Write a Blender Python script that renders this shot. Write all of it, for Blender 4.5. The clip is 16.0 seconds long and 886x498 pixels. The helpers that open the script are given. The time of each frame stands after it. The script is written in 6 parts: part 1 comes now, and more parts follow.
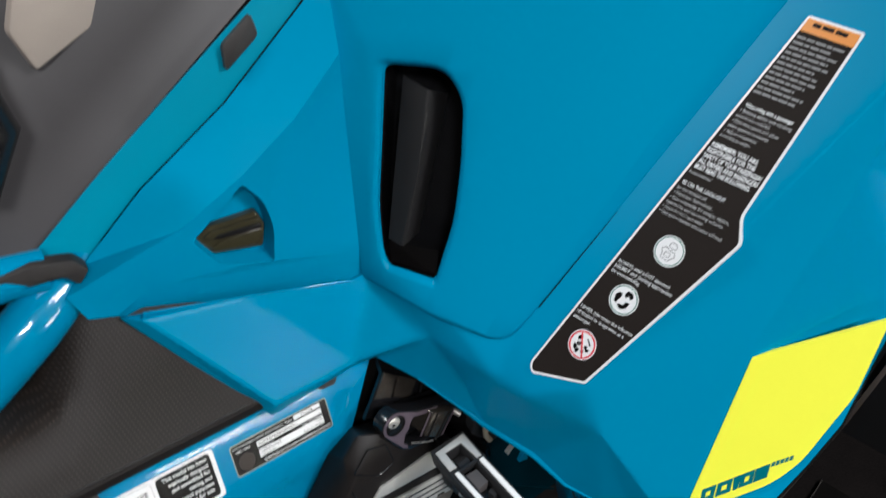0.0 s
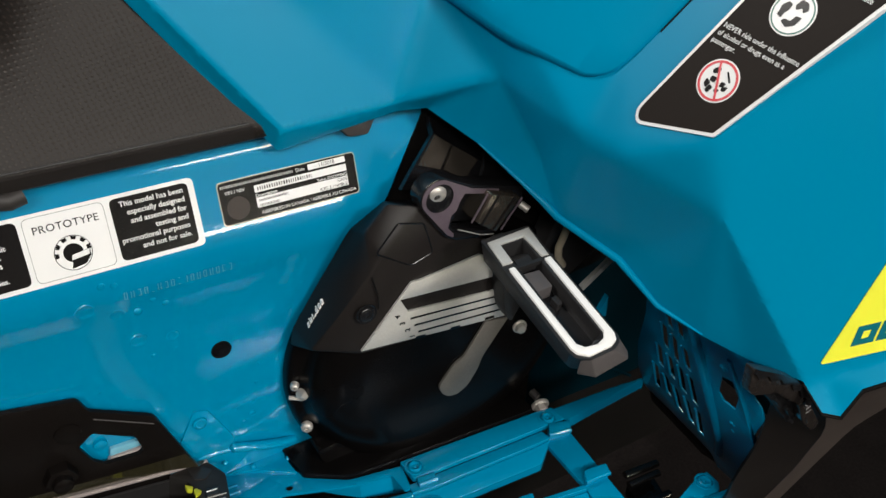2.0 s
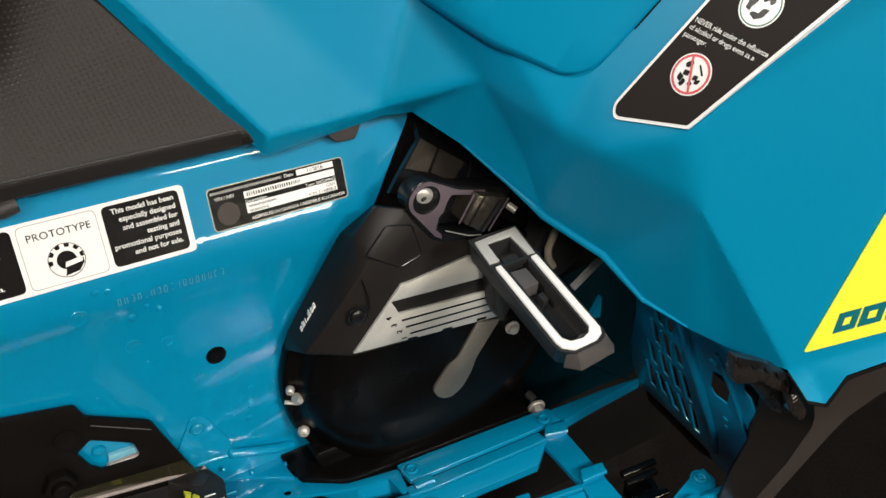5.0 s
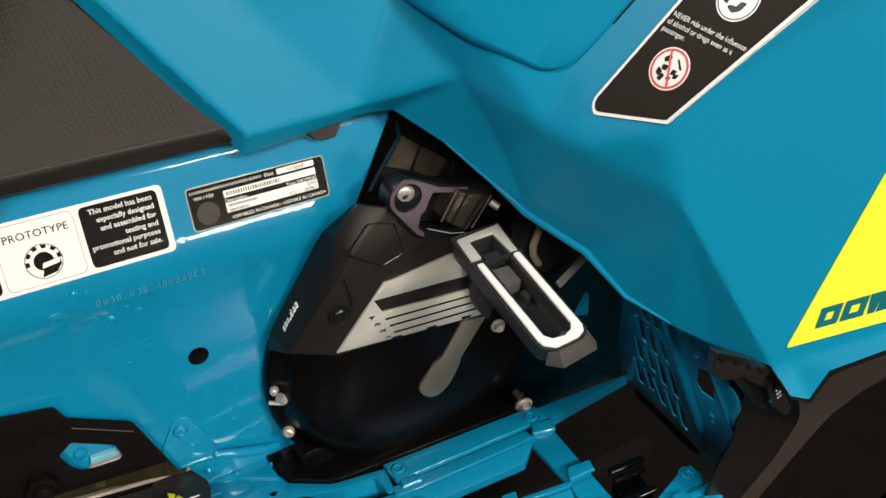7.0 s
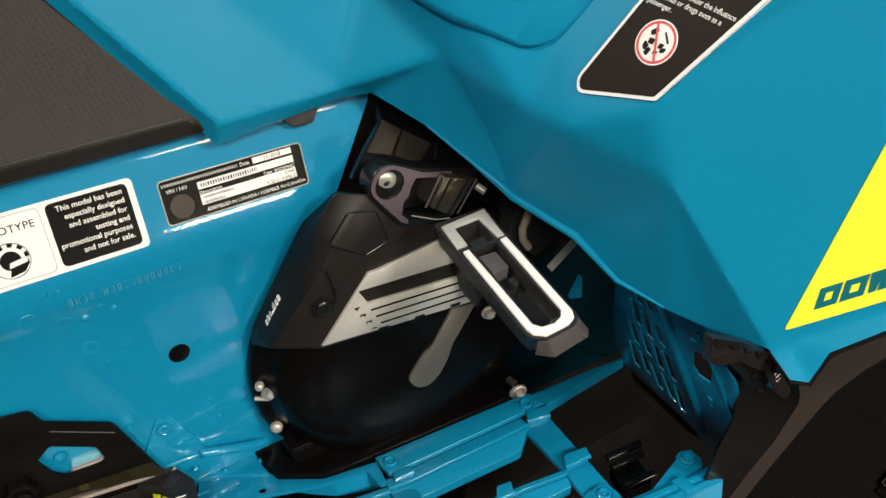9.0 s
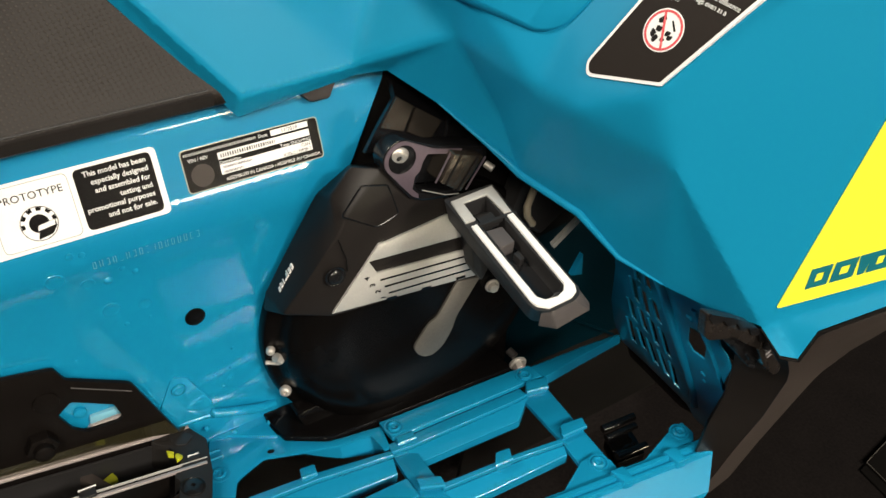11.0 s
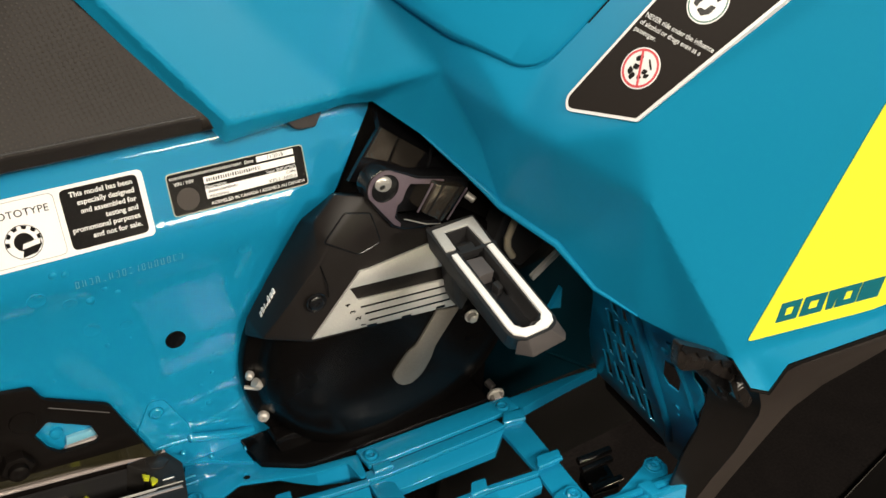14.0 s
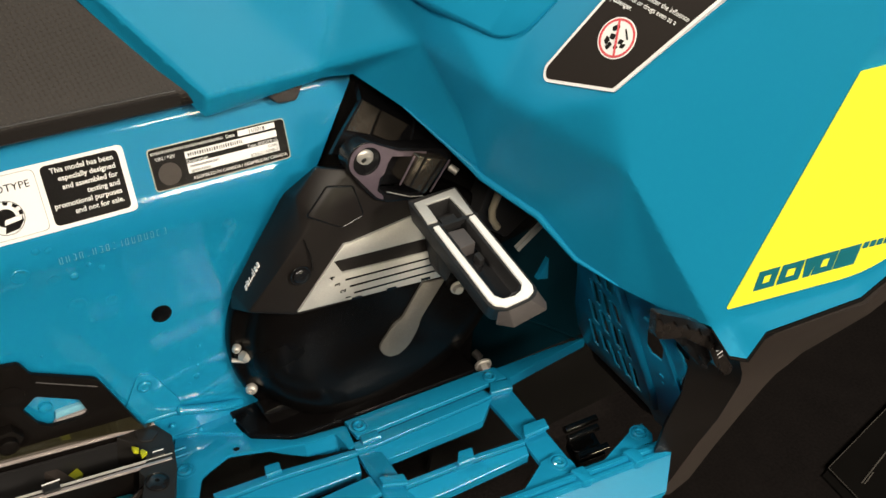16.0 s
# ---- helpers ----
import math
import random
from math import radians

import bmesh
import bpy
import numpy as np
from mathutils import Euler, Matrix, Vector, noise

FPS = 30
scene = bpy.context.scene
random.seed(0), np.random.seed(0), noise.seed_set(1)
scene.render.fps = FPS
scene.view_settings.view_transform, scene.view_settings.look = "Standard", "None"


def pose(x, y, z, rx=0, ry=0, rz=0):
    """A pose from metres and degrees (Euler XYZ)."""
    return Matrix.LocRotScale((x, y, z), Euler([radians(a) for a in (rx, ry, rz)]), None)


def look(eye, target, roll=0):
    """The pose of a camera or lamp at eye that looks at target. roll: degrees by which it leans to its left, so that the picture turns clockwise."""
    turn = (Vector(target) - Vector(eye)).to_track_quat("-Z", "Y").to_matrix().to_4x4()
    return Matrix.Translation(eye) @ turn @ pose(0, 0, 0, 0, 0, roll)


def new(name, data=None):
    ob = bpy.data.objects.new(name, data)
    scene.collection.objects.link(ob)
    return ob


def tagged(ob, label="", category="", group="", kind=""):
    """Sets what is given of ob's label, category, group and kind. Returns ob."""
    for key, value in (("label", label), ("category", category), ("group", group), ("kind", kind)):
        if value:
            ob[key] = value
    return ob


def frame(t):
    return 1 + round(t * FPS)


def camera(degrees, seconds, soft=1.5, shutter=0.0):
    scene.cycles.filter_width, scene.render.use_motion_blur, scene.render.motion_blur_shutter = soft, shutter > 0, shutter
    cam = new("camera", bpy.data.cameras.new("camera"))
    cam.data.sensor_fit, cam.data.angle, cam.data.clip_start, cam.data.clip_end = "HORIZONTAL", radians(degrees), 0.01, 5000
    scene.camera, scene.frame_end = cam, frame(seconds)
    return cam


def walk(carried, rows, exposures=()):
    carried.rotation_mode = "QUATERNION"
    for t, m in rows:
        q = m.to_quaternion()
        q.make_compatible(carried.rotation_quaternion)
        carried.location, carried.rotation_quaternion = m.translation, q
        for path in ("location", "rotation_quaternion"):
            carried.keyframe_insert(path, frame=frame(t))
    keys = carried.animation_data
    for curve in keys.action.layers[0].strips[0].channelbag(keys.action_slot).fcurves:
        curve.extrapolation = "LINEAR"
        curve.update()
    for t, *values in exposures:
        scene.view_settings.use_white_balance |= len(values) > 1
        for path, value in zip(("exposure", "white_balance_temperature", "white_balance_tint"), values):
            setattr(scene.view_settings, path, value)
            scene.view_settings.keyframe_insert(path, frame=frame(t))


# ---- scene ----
cam = camera(54.0, 16.0, shutter=0.3)
PATH = [
    (0, (-0.222, -0.556, 1.145), (0.888, 0.747, 0.11), -0.9),
    (0.5, (-0.156, -0.567, 1.081), (0.755, 0.811, -0.047), 1.2),
    (1, (-0.133, -0.537, 1.02), (0.744, 0.868, -0.1), 2.9),
    (1.5, (-0.127, -0.49, 0.941), (0.763, 0.887, -0.204), 2.8),
    (2, (-0.143, -0.5, 0.899), (0.757, 0.881, -0.234), 3.0),
    (2.5, (-0.138, -0.511, 0.898), (0.768, 0.89, -0.205), 2.3),
    (3, (-0.138, -0.507, 0.897), (0.76, 0.9, -0.205), 1.6),
    (3.5, (-0.135, -0.502, 0.894), (0.759, 0.899, -0.219), 1.5),
    (6, (-0.139, -0.531, 0.896), (0.755, 0.888, -0.193), 1.0),
    (6.5, (-0.137, -0.529, 0.899), (0.764, 0.886, -0.19), 1.0),
    (7, (-0.127, -0.524, 0.892), (0.771, 0.884, -0.209), 0.8),
    (7.5, (-0.117, -0.519, 0.89), (0.781, 0.876, -0.226), 0.4),
    (8, (-0.114, -0.517, 0.888), (0.78, 0.873, -0.238), -0.1),
    (8.5, (-0.109, -0.516, 0.888), (0.785, 0.873, -0.241), -0.6),
    (9, (-0.108, -0.512, 0.884), (0.779, 0.873, -0.254), -0.7),
    (11.5, (-0.13, -0.529, 0.898), (0.746, 0.829, -0.28), 1.9),
    (12, (-0.131, -0.532, 0.899), (0.762, 0.844, -0.245), 3.2),
    (12.5, (-0.129, -0.54, 0.912), (0.799, 0.844, -0.193), 3.4),
    (13, (-0.134, -0.545, 0.914), (0.809, 0.844, -0.174), 3.5),
    (13.5, (-0.132, -0.54, 0.905), (0.81, 0.844, -0.189), 3.4),
    (14, (-0.131, -0.537, 0.897), (0.802, 0.841, -0.213), 2.9),
    (14.5, (-0.138, -0.538, 0.896), (0.789, 0.826, -0.235), 2.6),
    (15, (-0.14, -0.545, 0.899), (0.788, 0.802, -0.252), 2.5),
    (15.5, (-0.129, -0.544, 0.903), (0.797, 0.8, -0.254), 2.4),
    (16, (-0.122, -0.546, 0.899), (0.794, 0.8, -0.263), 2.4),
]
walk(cam, [(t, look(eye, target, roll)) for t, eye, target, roll in PATH], [(0.0, -0.10, 5700, 10), (0.5, -0.27, 6050, 10), (1.0, -0.27, 6050, 10), (1.5, -0.34, 6150, 10), (2.0, -0.15, 6200, 10), (3.5, 0.05, 6300, 10), (7.0, 0.05, 6700, 10), (9.0, 0.08, 6800, 10), (11.5, 0.28, 6950, 10), (12.5, 0.26, 7000, 10), (14.5, 0.18, 7000, 10), (16.0, 0.18, 7100, 10)])

from mathutils import geometry

# ---- world, lights ----
world = bpy.data.worlds.new("hall_air")
scene.world = world
world.use_nodes = True
world.node_tree.nodes["Background"].inputs[0].default_value = (0.60, 0.62, 0.66, 1)
world.node_tree.nodes["Background"].inputs[1].default_value = 0.05

CEIL = 4.6
# ceiling luminaires of the exhibition hall: x, y, length along x, width, watts
LUMINAIRES = [(0.85, -4.75, 2.4, 0.5, 46), (2.0, -6.4, 1.4, 1.4, 165), (-3.0, -5.4, 1.4, 1.4, 130), (-3.2, 1.6, 0.9, 0.9, 70)]
for lx, ly, side, deep, watts in LUMINAIRES:
    lamp = bpy.data.lights.new("ceiling_lamp", "AREA")
    lamp.shape, lamp.size, lamp.size_y, lamp.energy, lamp.color = "RECTANGLE", side, deep, 3.6 * watts, (1.0, 0.93, 0.83)
    ob = new("ceiling_lamp", lamp)
    ob.location = (lx, ly, CEIL - 0.12)


# ---- materials ----
def material(name, color, rough=0.5, metal=0.0, coat=0.0, grain=0.0, grain_scale=400.0, mottle=0.0, mottle_scale=25.0,
             bump=0.0, spec=0.5, rough_var=0.0):
    m = bpy.data.materials.new(name)
    m.use_nodes = True
    nt = m.node_tree
    b = nt.nodes["Principled BSDF"]
    b.inputs["Base Color"].default_value = (*color, 1)
    b.inputs["Roughness"].default_value = rough
    b.inputs["Metallic"].default_value = metal
    b.inputs["Coat Weight"].default_value = coat
    b.inputs["Coat Roughness"].default_value = 0.06
    b.inputs["Specular IOR Level"].default_value = spec
    co = nt.nodes.new("ShaderNodeTexCoord")
    if grain or mottle or rough_var:
        fine = nt.nodes.new("ShaderNodeTexNoise")
        fine.inputs["Scale"].default_value = grain_scale
        fine.inputs["Detail"].default_value = 3
        wide = nt.nodes.new("ShaderNodeTexNoise")
        wide.inputs["Scale"].default_value = mottle_scale
        wide.inputs["Detail"].default_value = 4
        for n in (fine, wide):
            nt.links.new(co.outputs["Object"], n.inputs["Vector"])
        add = nt.nodes.new("ShaderNodeMath")
        add.operation = "MULTIPLY_ADD"
        nt.links.new(fine.outputs["Fac"], add.inputs[0])
        add.inputs[1].default_value = grain
        mul = nt.nodes.new("ShaderNodeMath")
        mul.operation = "MULTIPLY_ADD"
        nt.links.new(wide.outputs["Fac"], mul.inputs[0])
        mul.inputs[1].default_value = mottle
        mul.inputs[2].default_value = 1 - 0.5 * (grain + mottle)
        nt.links.new(mul.outputs[0], add.inputs[2])
        hsv = nt.nodes.new("ShaderNodeHueSaturation")
        hsv.inputs["Color"].default_value = (*color, 1)
        nt.links.new(add.outputs[0], hsv.inputs["Value"])
        nt.links.new(hsv.outputs["Color"], b.inputs["Base Color"])
        if rough_var:
            rr = nt.nodes.new("ShaderNodeMapRange")
            rr.inputs["To Min"].default_value = max(0.02, rough - rough_var)
            rr.inputs["To Max"].default_value = min(1, rough + rough_var)
            nt.links.new(wide.outputs["Fac"], rr.inputs["Value"])
            nt.links.new(rr.outputs["Result"], b.inputs["Roughness"])
        if bump:
            bp = nt.nodes.new("ShaderNodeBump")
            bp.inputs["Strength"].default_value = bump
            bp.inputs["Distance"].default_value = 0.0006
            nt.links.new(fine.outputs["Fac"], bp.inputs["Height"])
            nt.links.new(bp.outputs["Normal"], b.inputs["Normal"])
            nt.links.new(bp.outputs["Normal"], b.inputs["Coat Normal"])
    return m


def seat_vinyl():
    """Dark vinyl with rows of small raised pips."""
    m = material("seat_vinyl", (0.030, 0.026, 0.022), 0.43, spec=0.22)
    nt = m.node_tree
    b = nt.nodes["Principled BSDF"]
    co = nt.nodes.new("ShaderNodeTexCoord")
    mp = nt.nodes.new("ShaderNodeMapping")
    mp.inputs["Rotation"].default_value = (0, radians(12), 0)
    mp.inputs["Scale"].default_value = (1, 0.0, 1.25)
    nt.links.new(co.outputs["Object"], mp.inputs["Vector"])
    vo = nt.nodes.new("ShaderNodeTexVoronoi")
    vo.inputs["Scale"].default_value = 290
    vo.inputs["Randomness"].default_value = 0.12
    nt.links.new(mp.outputs["Vector"], vo.inputs["Vector"])
    ramp = nt.nodes.new("ShaderNodeMapRange")
    ramp.inputs["From Min"].default_value, ramp.inputs["From Max"].default_value = 0.06, 0.34
    ramp.inputs["To Min"].default_value, ramp.inputs["To Max"].default_value = 1, 0
    nt.links.new(vo.outputs["Distance"], ramp.inputs["Value"])
    bp = nt.nodes.new("ShaderNodeBump")
    bp.inputs["Strength"].default_value, bp.inputs["Distance"].default_value = 0.40, 0.0005
    nt.links.new(ramp.outputs["Result"], bp.inputs["Height"])
    nt.links.new(bp.outputs["Normal"], b.inputs["Normal"])
    no = nt.nodes.new("ShaderNodeTexNoise")
    no.inputs["Scale"].default_value = 14
    nt.links.new(co.outputs["Object"], no.inputs["Vector"])
    hsv = nt.nodes.new("ShaderNodeHueSaturation")
    hsv.inputs["Color"].default_value = (0.0100, 0.0072, 0.0056, 1)
    mr = nt.nodes.new("ShaderNodeMapRange")
    mr.inputs["To Min"].default_value, mr.inputs["To Max"].default_value = 0.7, 1.3
    nt.links.new(no.outputs["Fac"], mr.inputs["Value"])
    nt.links.new(mr.outputs["Result"], hsv.inputs["Value"])
    # the pips are painted paler for their highlights, and are smoother than the ground
    glint = nt.nodes.new("ShaderNodeMix")
    glint.data_type = "RGBA"
    glint.inputs["B"].default_value = (0.027, 0.0200, 0.0160, 1)
    nt.links.new(ramp.outputs["Result"], glint.inputs["Factor"])
    nt.links.new(hsv.outputs["Color"], glint.inputs["A"])
    nt.links.new(glint.outputs["Result"], b.inputs["Base Color"])
    gloss = nt.nodes.new("ShaderNodeMapRange")
    gloss.inputs["To Min"].default_value, gloss.inputs["To Max"].default_value = 0.50, 0.34
    nt.links.new(ramp.outputs["Result"], gloss.inputs["Value"])
    nt.links.new(gloss.outputs["Result"], b.inputs["Roughness"])
    return m


PAINT = material("blue_gloss_paint", (0.0, 0.215, 0.40), 0.34, coat=1.0, spec=0.15, grain=0.05, mottle=0.10, mottle_scale=9, grain_scale=300, bump=0.11)
PAINT.node_tree.nodes["Principled BSDF"].inputs["Coat Roughness"].default_value = 0.025
SHELL = material("blue_moulded_plastic", (0.0, 0.225, 0.405), 0.42, coat=0.04, spec=0.15, grain=0.04, mottle=0.06, mottle_scale=7, grain_scale=900, bump=0.03, rough_var=0.05)
SHELL.node_tree.nodes["Principled BSDF"].inputs["Coat Roughness"].default_value = 0.22
BLACK = material("black_satin_plastic", (0.016, 0.0155, 0.016), 0.42, grain=0.3, mottle=0.25, grain_scale=1400, bump=0.10, rough_var=0.08)
GLOSSBLACK = material("black_gloss_plastic", (0.008, 0.008, 0.009), 0.22, mottle=0.3, grain=0.1, rough_var=0.08, bump=0.02)
DRUM = material("black_moulded_cover", (0.0030, 0.0026, 0.0026), 0.24, spec=0.13, mottle=0.4, grain=0.2, mottle_scale=14, grain_scale=700, bump=0.04, rough_var=0.1)
COARSE = material("black_coarse_plastic", (0.011, 0.0095, 0.0088), 0.55, grain=0.6, grain_scale=1100, mottle=0.2, bump=0.35)
GREYPLASTIC = material("dark_grey_plastic", (0.075, 0.068, 0.068), 0.38, grain=0.2, grain_scale=900, mottle=0.12, bump=0.05, rough_var=0.06)
GUARD = material("dark_grey_guard_plastic", (0.044, 0.035, 0.031), 0.50, spec=0.3, grain=0.25, grain_scale=900, mottle=0.2, bump=0.08, rough_var=0.06)
HOOK = material("brown_grey_rubber", (0.015, 0.0122, 0.011), 0.26, grain=0.35, grain_scale=500, mottle=0.35, mottle_scale=60, bump=0.12, rough_var=0.1)
MATBLACK = material("grainy_matt_black", (0.0052, 0.0046, 0.0042), 0.7, spec=0.1, grain=0.6, mottle=0.4, bump=0.3)
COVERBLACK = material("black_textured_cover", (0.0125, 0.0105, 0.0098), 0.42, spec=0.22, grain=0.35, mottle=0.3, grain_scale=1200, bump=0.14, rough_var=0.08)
CLEARFILM = material("pale_film_edge", (0.42, 0.44, 0.36), 0.22, coat=0.6, mottle=0.3, mottle_scale=90, grain=0.1)
BRACKET = material("black_coated_steel", (0.0055, 0.0044, 0.0040), 0.36, spec=0.08, grain=0.4, grain_scale=600, mottle=0.4, bump=0.1, rough_var=0.08)
WETBLACK = material("piano_black_plastic", (0.004, 0.004, 0.004), 0.10, coat=0.6, mottle=0.2, grain=0.1, bump=0.12)
RUBBER = material("black_rubber", (0.022, 0.019, 0.018), 0.6, grain=0.3, mottle=0.3, bump=0.1)
SEAT = seat_vinyl()
ZINC = material("zinc_plated_steel", (0.56, 0.53, 0.49), 0.42, metal=0.55, mottle=0.2, grain=0.1, rough_var=0.08, bump=0.05)
ALU = material("brushed_aluminium", (0.60, 0.59, 0.56), 0.45, metal=0.45, mottle=0.15, grain=0.25, grain_scale=700, bump=0.06, rough_var=0.06)
SILVER = material("silver_painted_edge", (0.86, 0.85, 0.83), 0.35, mottle=0.05, grain=0.03)
PLUM = material("plum_anodised_bracket", (0.20, 0.155, 0.19), 0.38, metal=0.6, mottle=0.3, grain=0.2, bump=0.05)
CASTING = material("grey_cast_metal", (0.17, 0.158, 0.142), 0.36, metal=0.5, mottle=0.4, grain=0.3, mottle_scale=60, bump=0.2)
STRAP = material("tan_hose", (0.30, 0.26, 0.19), 0.5, mottle=0.3, grain=0.1)
WHITE = material("white_vinyl_sticker", (0.82, 0.82, 0.82), 0.30, coat=0.4, mottle=0.03, grain=0.02)
INK = material("black_sticker_ink", (0.006, 0.005, 0.005), 0.26, coat=0.7, spec=0.12, mottle=0.15, grain=0.1)
GREYPRINT = material("pale_grey_print", (0.45, 0.45, 0.45), 0.4, mottle=0.1, grain=0.1)
GREYINK = material("grey_print", (0.22, 0.22, 0.22), 0.45, mottle=0.1, grain=0.1)
LABELINK = material("brown_black_label_film", (0.017, 0.0132, 0.0112), 0.45, spec=0.06, mottle=0.15, grain=0.15)
YELLOW = material("lemon_yellow_vinyl", (0.92, 0.93, 0.055), 0.35, coat=0.2, mottle=0.03, grain=0.02)
TEALINKSHADE = material("teal_print_and_shaded_blue", (0.0, 0.14, 0.18), 0.4, mottle=0.1)
ORANGE = material("orange_print", (0.70, 0.24, 0.010), 0.4, mottle=0.05)
RED = material("red_print", (0.62, 0.03, 0.045), 0.4, mottle=0.05)
GREEN = material("green_print", (0.03, 0.16, 0.12), 0.4, mottle=0.05)
SMOKE = material("smoked_plastic", (0.035, 0.031, 0.016), 0.12, coat=0.6, mottle=0.5, grain=0.2, mottle_scale=60)
TRACKYELLOW = material("yellow_suspension_plastic", (0.46, 0.48, 0.02), 0.45, mottle=0.2, grain=0.1)
STAMPED = material("pale_blue_stamping", (0.10, 0.33, 0.47), 0.3, coat=0.6, mottle=0.3, grain=0.1, mottle_scale=120)
PALERAIL = material("rose_grey_machined_rail", (0.52, 0.45, 0.44), 0.38, metal=0.5, mottle=0.2, grain=0.15, bump=0.05)
SHADEDBLUE = material("blue_paint_in_shade", (0.0, 0.008, 0.013), 0.5, spec=0.05, mottle=0.3, grain=0.2, mottle_scale=40)
LIPBLUE = material("pale_blue_lip_paint", (0.16, 0.42, 0.55), 0.25, coat=0.8, mottle=0.2, grain=0.1)
CARPET = material("black_carpet", (0.0070, 0.0056, 0.0053), 0.95, grain=1.95, grain_scale=240, mottle=0.8, mottle_scale=22, bump=1.0, spec=0.1)
WALLPAINT = material("grey_wall_paint", (0.07, 0.07, 0.073), 0.8, mottle=0.1, grain=0.05, mottle_scale=2)
CEILPAINT = material("dark_ceiling_paint", (0.06, 0.06, 0.062), 0.9, mottle=0.15, mottle_scale=2)
LAMPWHITE = material("white_enamel", (0.75, 0.75, 0.75), 0.4, mottle=0.05)


# ---- mesh helpers ----
def part(name, bm, mat, parent=None, label="", smooth=40):
    """Links a bmesh as one mesh object, under a thing or a part."""
    me = bpy.data.meshes.new(name)
    bmesh.ops.recalc_face_normals(bm, faces=bm.faces)
    if smooth:
        for f in bm.faces:
            f.smooth = True
        for e in bm.edges:
            if len(e.link_faces) == 2 and e.calc_face_angle(0) > radians(smooth):
                e.smooth = False
    bm.to_mesh(me)
    bm.free()
    me.materials.append(mat)
    ob = new(name, me)
    if parent is not None:
        ob.parent = parent
    if label:
        ob["label"] = label
    return ob


def rounded(pts, r, steps=4):
    """A 2D outline with its corners rounded by r (one number, or one a corner)."""
    out, n = [], len(pts)
    for i in range(n):
        p, a, b = Vector(pts[i]), Vector(pts[i - 1]), Vector(pts[(i + 1) % n])
        ri = r[i] if isinstance(r, (list, tuple)) else r
        da, db = (a - p), (b - p)
        ri = min(ri, 0.45 * da.length, 0.45 * db.length)
        if ri < 1e-5:
            out.append(p)
            continue
        pa, pb = p + da.normalized() * ri, p + db.normalized() * ri
        for k in range(steps + 1):
            t = k / steps
            out.append((1 - t) ** 2 * pa + 2 * t * (1 - t) * p + t * t * pb)
    return [tuple(q) for q in out]


class Plane:
    """A flat working plane: origin, right and up; n looks out of it."""

    def __init__(self, o, right, up):
        self.o = Vector(o)
        self.r = Vector(right).normalized()
        self.u = (Vector(up) - self.r * Vector(up).dot(self.r)).normalized()
        self.n = self.r.cross(self.u)

    def at(self, a, b, h=0.0):
        return self.o + self.r * a + self.u * b + self.n * h

    def flat(self, p):
        d = Vector(p) - self.o
        return (d.dot(self.r), d.dot(self.u))

    def matrix(self, a=0, b=0, h=0.0, turn=0.0):
        m = Matrix((self.r, self.u, self.n)).transposed().to_4x4()
        m.translation = self.at(a, b, h)
        return m @ Matrix.Rotation(radians(turn), 4, "Z")


def inside(p, ring):
    hit = False
    for (ax, ay), (bx, by) in zip(ring, ring[1:] + ring[:1]):
        if (ay > p[1]) != (by > p[1]) and p[0] < (bx - ax) * (p[1] - ay) / (by - ay) + ax:
            hit = not hit
    return hit


def fill_holed(bm, rings, free=()):
    """Fills a flat outline with holes; the bmesh holds the rings' vertices in order."""
    rings = [[tuple(q) for q in r] for r in rings]
    flat = [Vector(q) for r in rings for q in r]
    edges, k = [], 0
    for r in rings:
        edges += [(k + i, k + (i + 1) % len(r)) for i in range(len(r))]
        k += len(r)
    flat += [Vector(q) for q in free]
    co, _, tris, origin, _, _ = geometry.delaunay_2d_cdt(flat, edges, [], 0, 1e-7)
    bm.verts.ensure_lookup_table()
    vs = list(bm.verts)
    for t in tris:
        c = sum((co[i] for i in t), Vector((0, 0))) / 3
        if inside(c, rings[0]) and not any(inside(c, r) for r in rings[1:]):
            if not all(origin[i] for i in t):
                continue
            ids = [origin[i][0] for i in t]
            if len(set(ids)) == 3 and bm.faces.get([vs[i] for i in ids]) is None:
                bm.faces.new([vs[i] for i in ids])


def slab(pl, outline, low, high, bevel=0.0, holes=(), seg=2):
    """A plate on a plane between two heights, with holes and bevelled rims."""
    bm = bmesh.new()
    rings = []
    for ring in (outline, *holes):
        vs = [bm.verts.new(pl.at(a, b, high)) for a, b in ring]
        rings.append([bm.edges.new((vs[i], vs[(i + 1) % len(vs)])) for i in range(len(vs))])
    if holes:
        fill_holed(bm, [outline, *holes])
    else:
        bm.faces.new([v for v in bm.verts])
    top = list(bm.faces)
    if abs(high - low) > 1e-6:
        geo = bmesh.ops.extrude_face_region(bm, geom=top)
        vs = [g for g in geo["geom"] if isinstance(g, bmesh.types.BMVert)]
        bmesh.ops.translate(bm, verts=vs, vec=pl.n * (low - high))
        bmesh.ops.recalc_face_normals(bm, faces=bm.faces)
        if bevel:
            es = [e for e in bm.edges if len(e.link_faces) == 2 and e.calc_face_angle(0) > radians(50)
                  and all((v.co - pl.o).dot(pl.n) > high - 1e-5 for v in e.verts)]
            bmesh.ops.bevel(bm, geom=es, offset=bevel, segments=seg, affect="EDGES", profile=0.5, clamp_overlap=True)
    return bm


